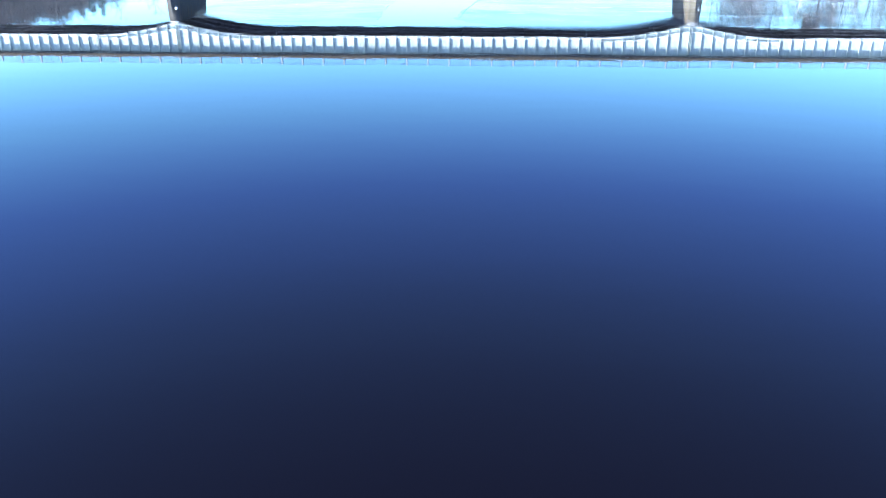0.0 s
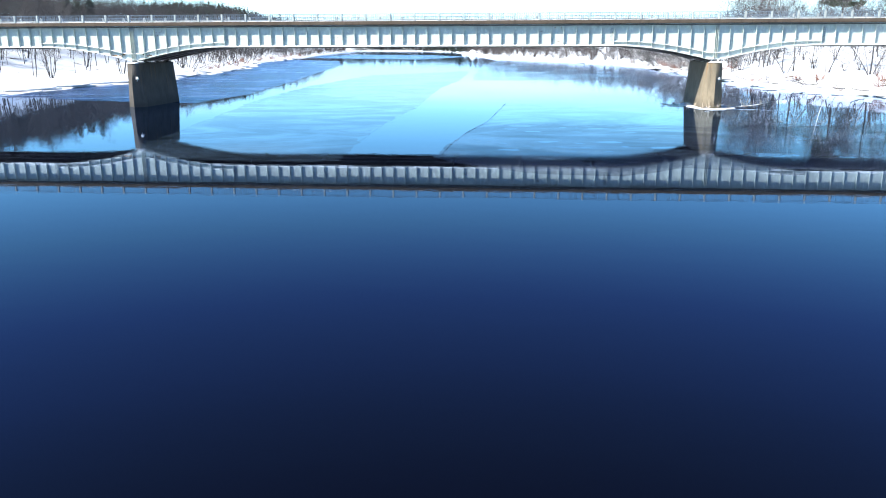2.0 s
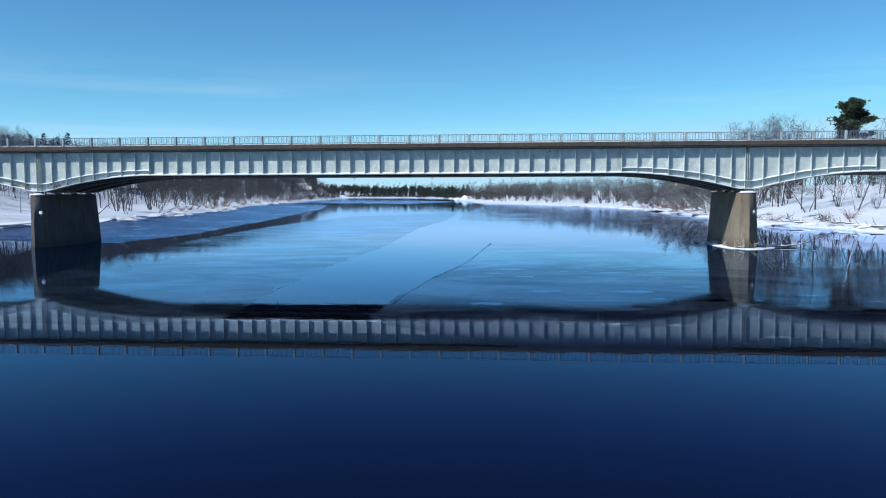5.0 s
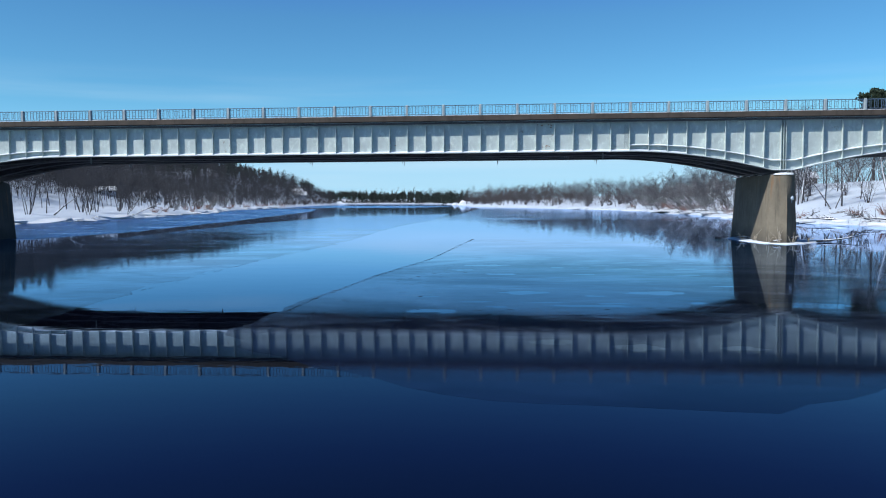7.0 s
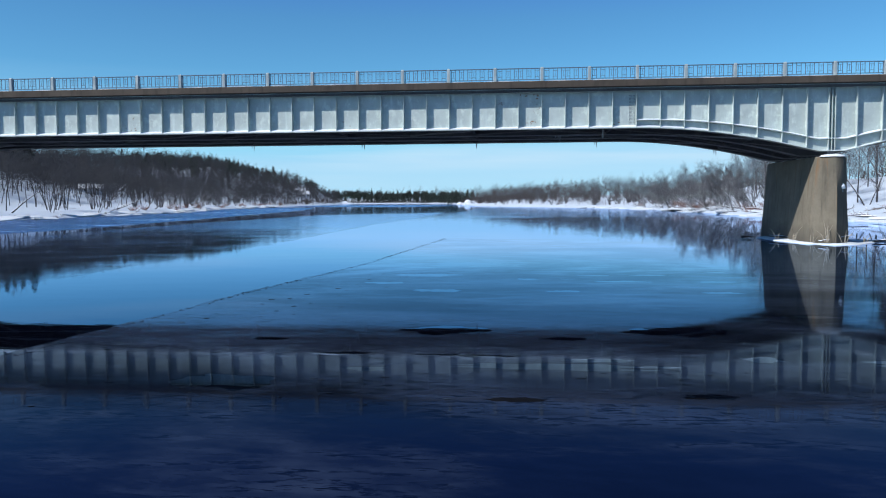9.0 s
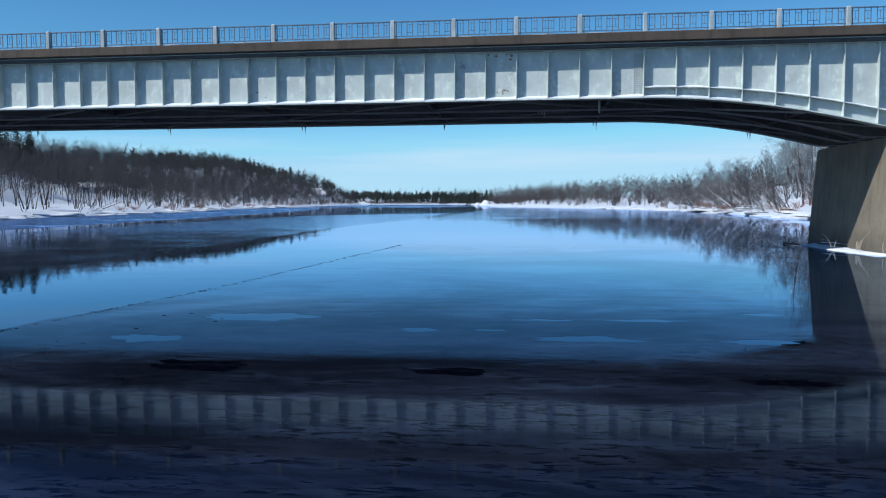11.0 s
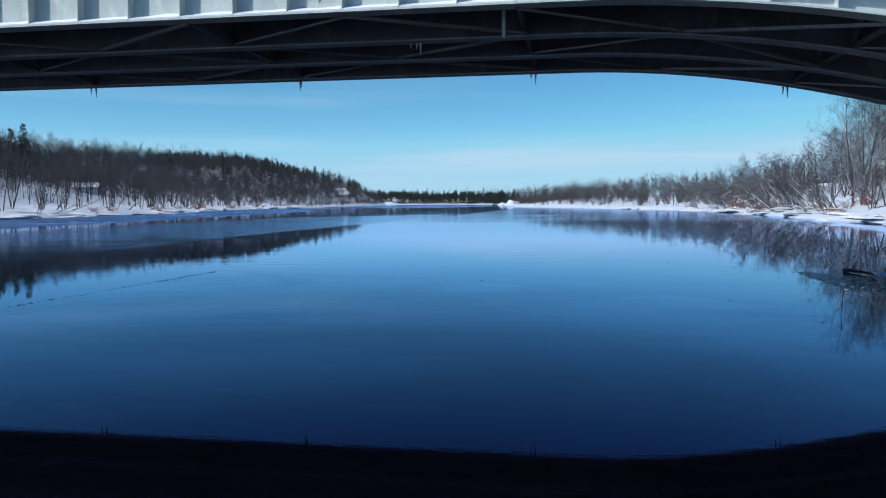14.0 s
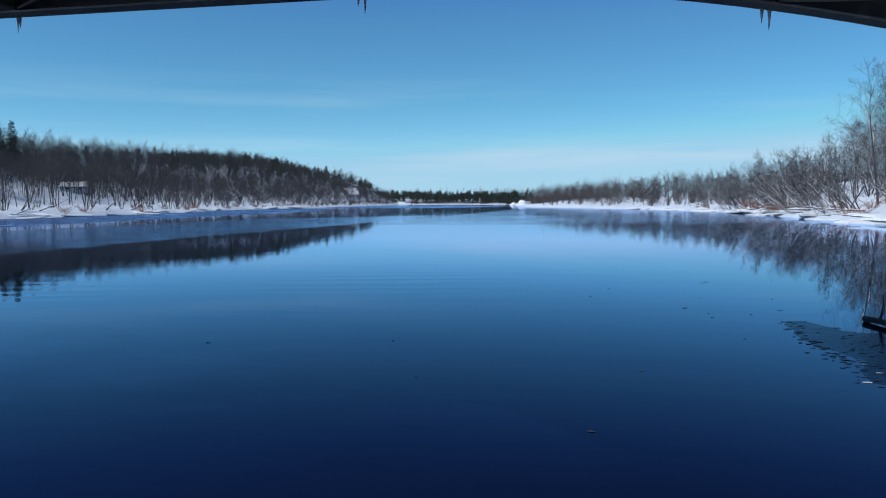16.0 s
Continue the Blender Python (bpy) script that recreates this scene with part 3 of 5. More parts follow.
ice_sheet("ice_by_pier", [(26.25, 7.7), (26.1, 6.4), (26.25, 5.4), (26.3, 4.1), (26.15, 3.0), (26.9, 2.5), (27.9, 1.4), (28.7, 0.6), (28.5, 5.0), (28.3, 6.6), (27.3, 7.0), (26.7, 7.9)], ICE_SLUSH, label="slushy dark ice beside the foot of the pier", step=0.12, amount=0.3, seed=29.0)


# ---- the road bridge: four haunched plate girders on two river piers ----
BAY = 1.25                     # from stiffener to stiffener; a railing post stands at every second one
SPAN_END = 75.0
GIRDERS = [0.44, 3.1, 5.75, 8.4]
DECK_Y0, DECK_Y1 = -0.15, 9.15
WEB_TOP = 8.16


def flange_z(u):
    """Underside of a girder: level in mid-span, drawn down to the piers in haunches."""
    s = 1 - max(0.0, abs(abs(u) - 30) - 0.7) / 9.3
    return 6.05 - 1.33 * max(0.0, s) ** 1.88


def front_z(u):
    """Underside of the front girder, a little above the others."""
    return flange_z(u) + 0.12


bridge = thing("bridge", "pale grey steel plate-girder road bridge with concrete deck and railings", "bridge")


def strip(us, y0, y1, lo, hi):
    """A plate along the bridge between two height curves."""
    v, f = [], []
    for u in us:
        a, b = lo(u), hi(u)
        v += [(u, y0, a), (u, y1, a), (u, y1, b), (u, y0, b)]
    n = len(us)
    for i in range(n - 1):
        k = 4 * i
        for a, b in ((0, 1), (1, 2), (2, 3), (3, 0)):
            f.append((k + a, k + 4 + a, k + 4 + b, k + b))
    f += [(0, 1, 2, 3), (4 * n - 1, 4 * n - 2, 4 * n - 3, 4 * n - 4)]
    return v, f


US = [float(u) for u in np.arange(-SPAN_END, SPAN_END + 0.01, 0.625)]

# deck slab, its brown edge beams, the asphalt and the thin shadow gap under the edge
child("deck_slab", mesh_of("deck_slab", *box_data(-SPAN_END, SPAN_END, 0.05, 8.95, 8.16, 8.52), SLAB), bridge, label="dark weathered concrete deck slab")
child("road_surface", mesh_of("road_surface", *box_data(-SPAN_END, SPAN_END, 0.9, 8.1, 8.52, 8.58), ASPHALT), bridge, label="asphalt road surface")
for y0, y1 in ((DECK_Y0, 0.88), (8.12, DECK_Y1)):
    p = Pile()
    p.add(box_data(-SPAN_END, SPAN_END, y0, y1, 8.33, 8.70, 0.025))
    inner = (y0 + 0.26, y1 - 0.3) if y0 < 1 else (y0 + 0.3, y1 - 0.26)
    p.add(box_data(-SPAN_END, SPAN_END, *inner, 8.20, 8.33, 0.01))
    child("edge_beam", p.mesh("edge_beam", DECK), bridge, label="brown weathered concrete edge beam with kerb")

# pipe and cable run under the front edge
p = Pile()
p.tube([Vector((-SPAN_END, 0.0, 8.285)), Vector((SPAN_END, 0.0, 8.285))], [0.02, 0.02], 8)
child("conduit", p.mesh("conduit", RAIL), bridge, label="thin grey conduit under the edge beam")

# snow lying on the kerb behind the railing
v, f = [], []
for u in US:
    h = 0.03 + 0.05 * max(0.0, noise.noise(Vector((u * 0.9, 0, 0))) + 0.3)
    v += [(u, -0.05, 8.701), (u, 0.05, 8.70 + h), (u, 0.42, 8.70 + 1.4 * h), (u, 0.7, 8.701)]
for i in range(len(US) - 1):
    for j in range(3):
        f.append((4 * i + j, 4 * i + 4 + j, 4 * i + 5 + j, 4 * i + 1 + j))
child("kerb_snow", mesh_of("kerb_snow", v, f, SNOW_THIN, True), bridge, label="line of snow lying on the kerb")


def girder(y, front):
    """One plate girder: web, flanges, stiffeners, the haunch's long stiffener, snow on its ledge."""
    # inner girders carry the deck's shade in their paint colour
    mat = STEEL if front else STEEL_SHADED
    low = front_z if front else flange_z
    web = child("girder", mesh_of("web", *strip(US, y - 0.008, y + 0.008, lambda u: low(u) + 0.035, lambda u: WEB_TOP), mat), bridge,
                label="pale grey haunched steel plate girder" if front else "haunched steel plate girder darkened for shade")
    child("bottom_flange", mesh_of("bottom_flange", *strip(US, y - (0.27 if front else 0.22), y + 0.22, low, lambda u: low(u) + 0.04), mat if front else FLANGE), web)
    child("top_flange", mesh_of("top_flange", *box_data(-SPAN_END, SPAN_END, y - 0.17, y + 0.17, WEB_TOP - 0.035, WEB_TOP), mat), web)
    return web


def stiffener_mesh(y0, y1, z0):
    return mesh_of("stiffener", *box_data(-0.011, 0.011, y0, y1, z0, WEB_TOP - 0.035), STEEL)


front = girder(GIRDERS[0], True)
for y in GIRDERS[1:3]:
    girder(y, False)
back = girder(GIRDERS[3], False)

shared = {}
marks = [BAY * i for i in range(-60, 61) if abs(abs(BAY * i) - 30) > 0.1]
marks += [s * 30 + o for s in (-1, 1) for o in (-0.16, 0.0, 0.16)]
for u in marks:
    z0 = round(front_z(u) + 0.04, 3)
    if z0 not in shared:
        shared[z0] = stiffener_mesh(GIRDERS[0] - 0.255, GIRDERS[0] - 0.008, z0)
    child("stiffener", shared[z0], front, pose(u, 0, 0))
back_shared = {}
for u in marks[::2]:
    z0 = round(flange_z(u) + 0.04, 3)
    if z0 not in back_shared:
        back_shared[z0] = mesh_of("stiffener", *box_data(-0.011, 0.011, GIRDERS[3] + 0.008, GIRDERS[3] + 0.2, z0, WEB_TOP - 0.035), STEEL_SHADED)
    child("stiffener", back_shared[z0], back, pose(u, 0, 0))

# long stiffeners that follow the haunch, one plate in each bay, with snow on them
ledge_bays = []
for s in (-1, 1):
    for i in range(16):
        a, b = s * 30 - 10 + BAY * i, s * 30 - 10 + BAY * (i + 1)
        ledge_bays.append((a, b))


def ledge_z(u):
    k = 1 - abs(abs(u) - 30) / 10
    return front_z(u) + 0.40 + 0.24 * max(0.0, k)


def bay_strip(a, b, y0, y1, base, depth, crown=0.0, edge=0.03, seed=0.0, n=6):
    """A short strip between two stiffeners; snow is crowned against the web and thins to its outer edge."""
    v, f = [], []
    for i in range(n + 1):
        u = a + 0.02 + (b - a - 0.04) * i / n
        z = base(u)
        k = 1 + 0.3 * noise.noise(Vector((u * 1.7, seed, 0)))
        v += [(u, y0, z), (u, y1, z), (u, y1, z + depth + crown * k), (u, 0.5 * (y0 + y1), z + depth + 0.62 * crown * k), (u, y0, z + depth + edge * crown)]
    for i in range(n):
        k = 5 * i
        for j in range(5):
            f.append((k + j, k + 5 + j, k + 5 + (j + 1) % 5, k + (j + 1) % 5))
    f += [(0, 1, 2, 3, 4), tuple(5 * n + j for j in (4, 3, 2, 1, 0))]
    return v, f


for a, b in ledge_bays:
    pl = child("long_stiffener", mesh_of("long_stiffener", *bay_strip(a, b, GIRDERS[0] - 0.24, GIRDERS[0] - 0.008, ledge_z, 0.016), STEEL), front)
    child("ledge_snow", mesh_of("ledge_snow", *bay_strip(a, b, GIRDERS[0] - 0.235, GIRDERS[0] - 0.01, lambda u: ledge_z(u) + 0.017, 0.0, 0.09, 0.2, 3.0), SNOW_THIN), front, label="snow on the long stiffener")
for i in range(-60, 60):
    a, b = BAY * i, BAY * (i + 1)
    deep = 0.14 if max(flange_z(a), flange_z(b)) > 5.9 else 0.04
    child("flange_snow", mesh_of("flange_snow", *bay_strip(a, b, GIRDERS[0] - 0.265, GIRDERS[0] - 0.01, lambda u: front_z(u) + 0.041, 0.0, deep, 0.2, 1.0), SNOW_THIN), front, label="bright snow drifted on the bottom flange")

# riveted splice plates on the front girder beside the haunches
rivet = Pile()
dome, fd = lump(0.022, 0.022, 0.018, 0, 2, 6, 0.0)
for s in (-1, 1):
    for e in (-1, 1):
        u0 = s * 30 + e * 10
        side = -1 if u0 > s * 30 - 1 and e > 0 else -1
        c = u0 - 0.22 if e < 0 else u0 + 0.22
        pl = child("splice_plate", mesh_of("splice_plate", *box_data(c - 0.17, c + 0.17, GIRDERS[0] - 0.022, GIRDERS[0] - 0.008, 6.28, 7.98), STEEL), front, label="riveted splice plate")
        p = Pile()
        for ix in range(5):
            for iz in range(22):
                x, z = c - 0.13 + 0.065 * ix, 6.34 + 0.075 * iz
                p.add(([(x + a, GIRDERS[0] - 0.042 - cc, z + b) for a, b, cc in dome], fd))
        tagged(child("rivets", p.mesh("rivets", RIVET, True), front, label="rows of rivet heads"), kind="stuff")

# cross frames between the girders every 7.5 m, and flat diagonals near the bottom flanges
FRAMES = [-3.75 + 7.5 * i for i in range(-9, 11)]
for u in FRAMES:
    for y0, y1 in zip(GIRDERS, GIRDERS[1:]):
        z0 = flange_z(u) + 0.16
        p = Pile()
        p.bar((u, y0 + 0.05, z0), (u, y1 - 0.05, z0), 0.09, 0.09)
        p.bar((u, y0 + 0.05, 7.95), (u, y1 - 0.05, 7.95), 0.09, 0.09)
        p.bar((u + 0.05, y0 + 0.05, z0 + 0.05), (u + 0.05, y1 - 0.05, 7.9), 0.08, 0.08)
        p.bar((u - 0.05, y0 + 0.05, 7.9), (u - 0.05, y1 - 0.05, z0 + 0.05), 0.08, 0.08)
        child("cross_frame", p.mesh("cross_frame", STEEL_SHADED), bridge, label="steel cross frame darkened for shade")
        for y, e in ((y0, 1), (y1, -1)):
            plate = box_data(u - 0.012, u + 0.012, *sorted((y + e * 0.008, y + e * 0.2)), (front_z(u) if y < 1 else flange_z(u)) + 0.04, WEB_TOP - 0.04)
            child("frame_plate", mesh_of("frame_plate", *plate, STEEL_SHADED), bridge)
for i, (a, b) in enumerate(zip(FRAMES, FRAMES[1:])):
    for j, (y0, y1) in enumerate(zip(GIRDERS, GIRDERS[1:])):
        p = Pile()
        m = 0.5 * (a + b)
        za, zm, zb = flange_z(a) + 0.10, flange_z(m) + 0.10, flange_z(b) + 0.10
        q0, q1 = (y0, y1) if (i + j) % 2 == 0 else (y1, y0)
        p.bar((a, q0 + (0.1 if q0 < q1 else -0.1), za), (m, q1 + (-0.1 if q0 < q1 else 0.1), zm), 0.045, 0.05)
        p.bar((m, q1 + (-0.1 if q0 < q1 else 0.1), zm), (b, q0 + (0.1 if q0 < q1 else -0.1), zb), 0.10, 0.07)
        child("lateral_brace", p.mesh("lateral_brace", BRACE), bridge, label="diagonal wind brace darkened for shade")

# icicles below the drains of the far girder
def icicle_mesh(seed):
    p = Pile()
    rng = random.Random(seed)
    for k in range(rng.randint(2, 4)):
        x, y = rng.uniform(-0.14, 0.14), rng.uniform(-0.05, 0.05)
        L = rng.uniform(0.12, 0.26) if k else 0.34
        p.tube([Vector((x, y, 0.02)), Vector((x + 0.005, y, -0.35 * L)), Vector((x, y, -0.75 * L)), Vector((x, y, -L))], [0.035, 0.024, 0.012, 0.002], 6)
    return p.mesh("icicle", ICICLE, True)


for k in range(3):
    me = icicle_mesh(k)
    for i, u in enumerate(FRAMES):
        if i % 3 == k and abs(abs(u) - 30) > 1.5:
            child("icicle", me, bridge, pose(u - 0.1, 8.58, flange_z(u)), "small cluster of icicles")
child("icicle", icicle_mesh(7), bridge, pose(16.0, 3.2, 6.05), "small cluster of icicles")
for u in (18.37, -18.37):
    p = Pile()
    p.tube([Vector((u, 1.5, 8.1)), Vector((u, 1.5, 5.75))], [0.045, 0.045], 8)
    child("drain_pipe", p.mesh("drain_pipe", RAIL), bridge, label="grey drain pipe hanging below the deck")

# railings: concrete posts, panels of bars with small frames between them
post_me = Pile()
post_me.add(([(x, y, z) for z in (8.70, 9.40) for x, y in ((-0.085, -0.07), (-0.065, -0.09), (0.065, -0.09), (0.085, -0.07), (0.085, 0.09), (-0.085, 0.09))],
             [(0, 1, 7, 6), (1, 2, 8, 7), (2, 3, 9, 8), (3, 4, 10, 9), (4, 5, 11, 10), (5, 0, 6, 11), (5, 4, 3, 2, 1, 0)]))
k = len(post_me.v)
post_me.v += [(-0.06, -0.055, 9.44), (0.06, -0.055, 9.44), (0.06, 0.06, 9.44), (-0.06, 0.06, 9.44)]
post_me.f += [(6, 7, k), (7, 8, k + 1, k), (8, 9, k + 1), (9, 10, k + 2, k + 1), (10, 11, k + 3, k + 2), (11, 6, k, k + 3), (k, k + 1, k + 2, k + 3)]
post_mesh = post_me.mesh("post", RAIL)

panel = Pile()
W = 2.5 - 0.17
panel.add(box_data(0, W, -0.03, 0.03, 9.36, 9.41, 0.008))
panel.add(box_data(0, W, -0.02, 0.02, 8.785, 8.82, 0.006))
for i in range(11):
    x = 0.06 + (W - 0.12) * i / 10
    panel.add(box_data(x - 0.014, x + 0.014, -0.014, 0.014, 8.70 if i % 5 == 0 else 8.82, 9.36))
for i in (0, 2, 4, 5, 7, 9):
    x0, x1 = (0.06 + (W - 0.12) * k / 10 for k in (i, i + 1))
    for z in (8.95, 9.26):
        panel.add(box_data(x0, x1, -0.008, 0.008, z - 0.009, z + 0.009))
    c = 0.5 * (x0 + x1)
    panel.add(box_data(c - 0.008, c + 0.008, -0.008, 0.008, 8.95, 9.26))
panel_mesh = panel.mesh("railing_panel", RAIL_BLUE)
for y in (0.0, 9.0):
    for i in range(-30, 31):
        child("post", post_mesh, bridge, pose(2.5 * i, y, 0), "grey concrete railing post")
        if i < 30:
            child("railing_panel", panel_mesh, bridge, pose(2.5 * i + 0.085, y, 0), "dull blue metal railing panel with upright bars")

# low inner guard rail beyond the road
p = Pile()
p.add(box_data(-SPAN_END, SPAN_END, 7.95, 8.03, 8.98, 9.10, 0.02))
child("guard_rail", p.mesh("guard_rail", RAIL), bridge, label="low grey guard rail beside the road")
gp = Pile().add(box_data(-0.07, 0.07, 8.03, 8.13, 8.58, 9.08)).mesh("guard_post", RAIL)
for i in range(-30, 30):
    child("guard_post", gp, bridge, pose(2.5 * i + 1.0, 0, 0))


# ---- river piers and abutments ----
def pier_outline(z):
    """Plan of a pier at height z: a battered wall with a cutwater that is sharp below and round above."""
    k = min(1.0, max(0.0, z / 4.55))
    hw = 1.04 - 0.30 * k
    y0, y1 = 0.35, 8.35 + 0.15 * (1 - k)
    round_up = smooth01(0.35, 0.95, k)
    pts = []
    n = 16
    for i in range(n + 1):
        a = -0.5 * math.pi + math.pi * i / n
        x = hw * math.sin(a)
        sharp = -1.05 * (1 - abs(x) / hw)
        rnd = -hw * math.cos(a)
        pts.append((x, y0 + sharp * (1 - round_up) + rnd * round_up))
    for i in range(n // 2 + 1):
        a = 0.5 * math.pi - math.pi * i / (n // 2)
        pts.append((hw * math.sin(a), y1 + 0.62 * hw * math.cos(a)))
    return pts


def build_pier(x, label, mat):
    pier = thing("bridge_pier", label, "pier", pose(x, 0, 0), "river piers of the bridge")
    zs = [-1.5, -0.5, 0, 0.4, 0.9, 1.4, 1.9, 2.4, 2.9, 3.4, 3.9, 4.3, 4.47, 4.55]
    v, f = [], []
    for z in zs:
        o = pier_outline(z)
        s = 0.975 if z == 4.55 else 1.0
        v += [(a * s, (b - 4.4) * s + 4.4, z) for a, b in o]
    n = len(o)
    for i in range(len(zs) - 1):
        for j in range(n):
            f.append((i * n + j, i * n + (j + 1) % n, (i + 1) * n + (j + 1) % n, (i + 1) * n + j))
    f.append(tuple((len(zs) - 1) * n + j for j in range(n)))
    child("pier_shaft", mesh_of("pier_shaft", v, f, mat), pier)
    for y in GIRDERS:
        p = Pile()
        p.add(box_data(-0.42, 0.42, y - 0.27, y + 0.27, 4.55, 4.62, 0.01))
        p.add(box_data(-0.20, 0.20, y - 0.19, y + 0.19, 4.62, 4.73 + (0.12 if y < 1 else 0), 0.01))
        child("bearing", p.mesh("bearing", STEEL_SHADED), pier, label="dark steel bridge bearing")
    cap, cf = lump(0.62, 0.42, 0.16, x, 6, 16, 0.1)
    child("snow_cap", mesh_of("snow_cap", cap, cf, SNOW_THIN, True), pier, pose(0, -0.02, 4.55), "cap of snow on the pier nose")
    for i, y in enumerate((1.9, 4.5, 7.1)):
        cap, cf = lump(0.55, 0.42, 0.10, x + i + 2, 5, 12, 0.15)
        child("snow_cap", mesh_of("snow_cap", cap, cf, SNOW_THIN, True), pier, pose(0, y, 4.55), "snow between the bearings")
    br = Pile()
    br.add(box_data(0.30, 0.52, -0.36, -0.10, 2.86, 2.93, 0.01))
    br.add(box_data(0.38, 0.44, -0.30, -0.05, 2.70, 2.86))
    bk = child("bracket", br.mesh("bracket", RAIL), pier, label="small steel bracket on the pier nose")
    cap, cf = lump(0.17, 0.16, 0.24, x + 5, 6, 12, 0.2)
    child("snow_lump", mesh_of("snow_lump", cap, cf, SNOW_THIN, True), bk, pose(0.41, -0.24, 2.93), "lump of snow on the bracket")
    return pier


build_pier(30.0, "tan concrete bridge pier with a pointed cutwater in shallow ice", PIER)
# this pier's shaded flank is given by its darker concrete
build_pier(-30.0, "concrete bridge pier, darkened for shade, with a pointed cutwater in open water", PIER_SHADED)

for s in (-1, 1):
    ab = thing("abutment", "grey concrete bridge abutment in a snowy embankment", "abutment", pose(s * 75.6, 4.5, 0), "abutments of the bridge", "structure")
    v, f = box_data(-0.9, 0.9, -5.2, 5.2, 0.2, 8.5)
    child("abutment_wall", mesh_of("abutment_wall", v, f, PIER), ab)
tagged(new("road", mesh_of("road", *box_data(75.0, 900, 0.5, 8.5, 8.0, 8.14), ASPHALT)), "asphalt road on the embankment", "road", kind="structure")
tagged(new("road", mesh_of("road", *box_data(-900, -75.0, 0.5, 8.5, 8.0, 8.14), ASPHALT)), "asphalt road on the embankment", "road", kind="structure")


# ---- trees ----
def grow(rng, trunk, crown, p, d, length, radius, level, top, plan):
    """One stem and what branches off it. plan: (segments, sides, children, child length, wander) for each level."""
    seg, sides, kids, ratio, wander, lift = plan[level]
    pts, rad = [p.copy()], [radius]
    q, w = p.copy(), d.copy()
    for i in range(seg):
        w = (w + Vector((rng.gauss(0, wander), rng.gauss(0, wander), rng.gauss(0, wander) + lift))).normalized()
        q = q + w * (length / seg)
        pts.append(q.copy())
        rad.append(max(0.004, radius * (1 - (i + 1) / seg * (0.72 if level == 0 else 0.8))))
    if seg == 1:
        crown.spike(p, q, max(radius, 0.011))
    else:
        (trunk if level <= plan[-1] else crown).tube(pts, rad, sides, False)
    if level + 2 >= len(plan):
        return
    lo = top if level == 0 else 0.2
    for k in range(kids):
        s = lo + (0.98 - lo) * (k + rng.random()) / kids
        i = min(seg - 1, int(s * seg))
        b = pts[i].lerp(pts[i + 1], s * seg - i)
        ax = (pts[i + 1] - pts[i]).normalized()
        turn = ax.orthogonal().normalized()
        turn.rotate(Matrix.Rotation(rng.uniform(0, 6.283), 3, ax))
        spread = rng.uniform(0.85, 1.2) - 0.55 * s if level == 0 else rng.uniform(0.35, 0.9)
        nd = (ax * math.cos(spread) + turn * math.sin(spread)).normalized()
        taper = (1.2 - 0.85 * s) if level == 0 else (1.1 - 0.5 * s)
        grow(rng, trunk, crown, b, nd, length * ratio * taper * rng.uniform(0.7, 1.2), max(0.007, rad[i] * 0.5), level + 1, top, plan)


#        segments, sides, children, child length, wander, lift
LEAN = [(6, 6, 10, 0.55, 0.12, 0.05), (5, 4, 7, 0.42, 0.22, 0.10), (2, 3, 5, 0.5, 0.25, 0.06), (1, 3, 0, 0, 0.2, 0.03), 1]


def bare_tree(seed, height, plan, top, stems=1, lean=0.06, bark=BARK, twig=TWIG, name="bare_tree", label="", radius=0.014, aim=None):
    """A leafless tree or clump with its foot at the origin; the first of its kind, to be copied."""
    rng = random.Random(seed)
    trunk, crown = Pile(), Pile()
    for i in range(stems):
        a = 6.283 * (i + rng.random() * 0.7) / stems
        l = lean + (0.0 if stems == 1 else rng.uniform(0.08, 0.42))
        d = Vector((math.cos(a) * l, math.sin(a) * l, 1)).normalized()
        if aim is not None:
            d = (Vector(aim) + Vector((rng.gauss(0, 0.25), rng.gauss(0, 0.35), rng.gauss(0, 0.22)))).normalized()
        h = height * (1 if stems == 1 else rng.uniform(0.6, 1.0))
        foot = Vector((math.cos(a), math.sin(a), 0)) * (0 if stems == 1 else 0.25) + Vector((0, 0, -0.3))
        grow(rng, trunk, crown, foot, d, h, h * radius, 0, top, plan)
    tree = thing(name, label, "tree")
    child("trunk", trunk.mesh("trunk", bark, True), tree)
    child("crown", crown.mesh("crown", twig, True), tree)
    return tree


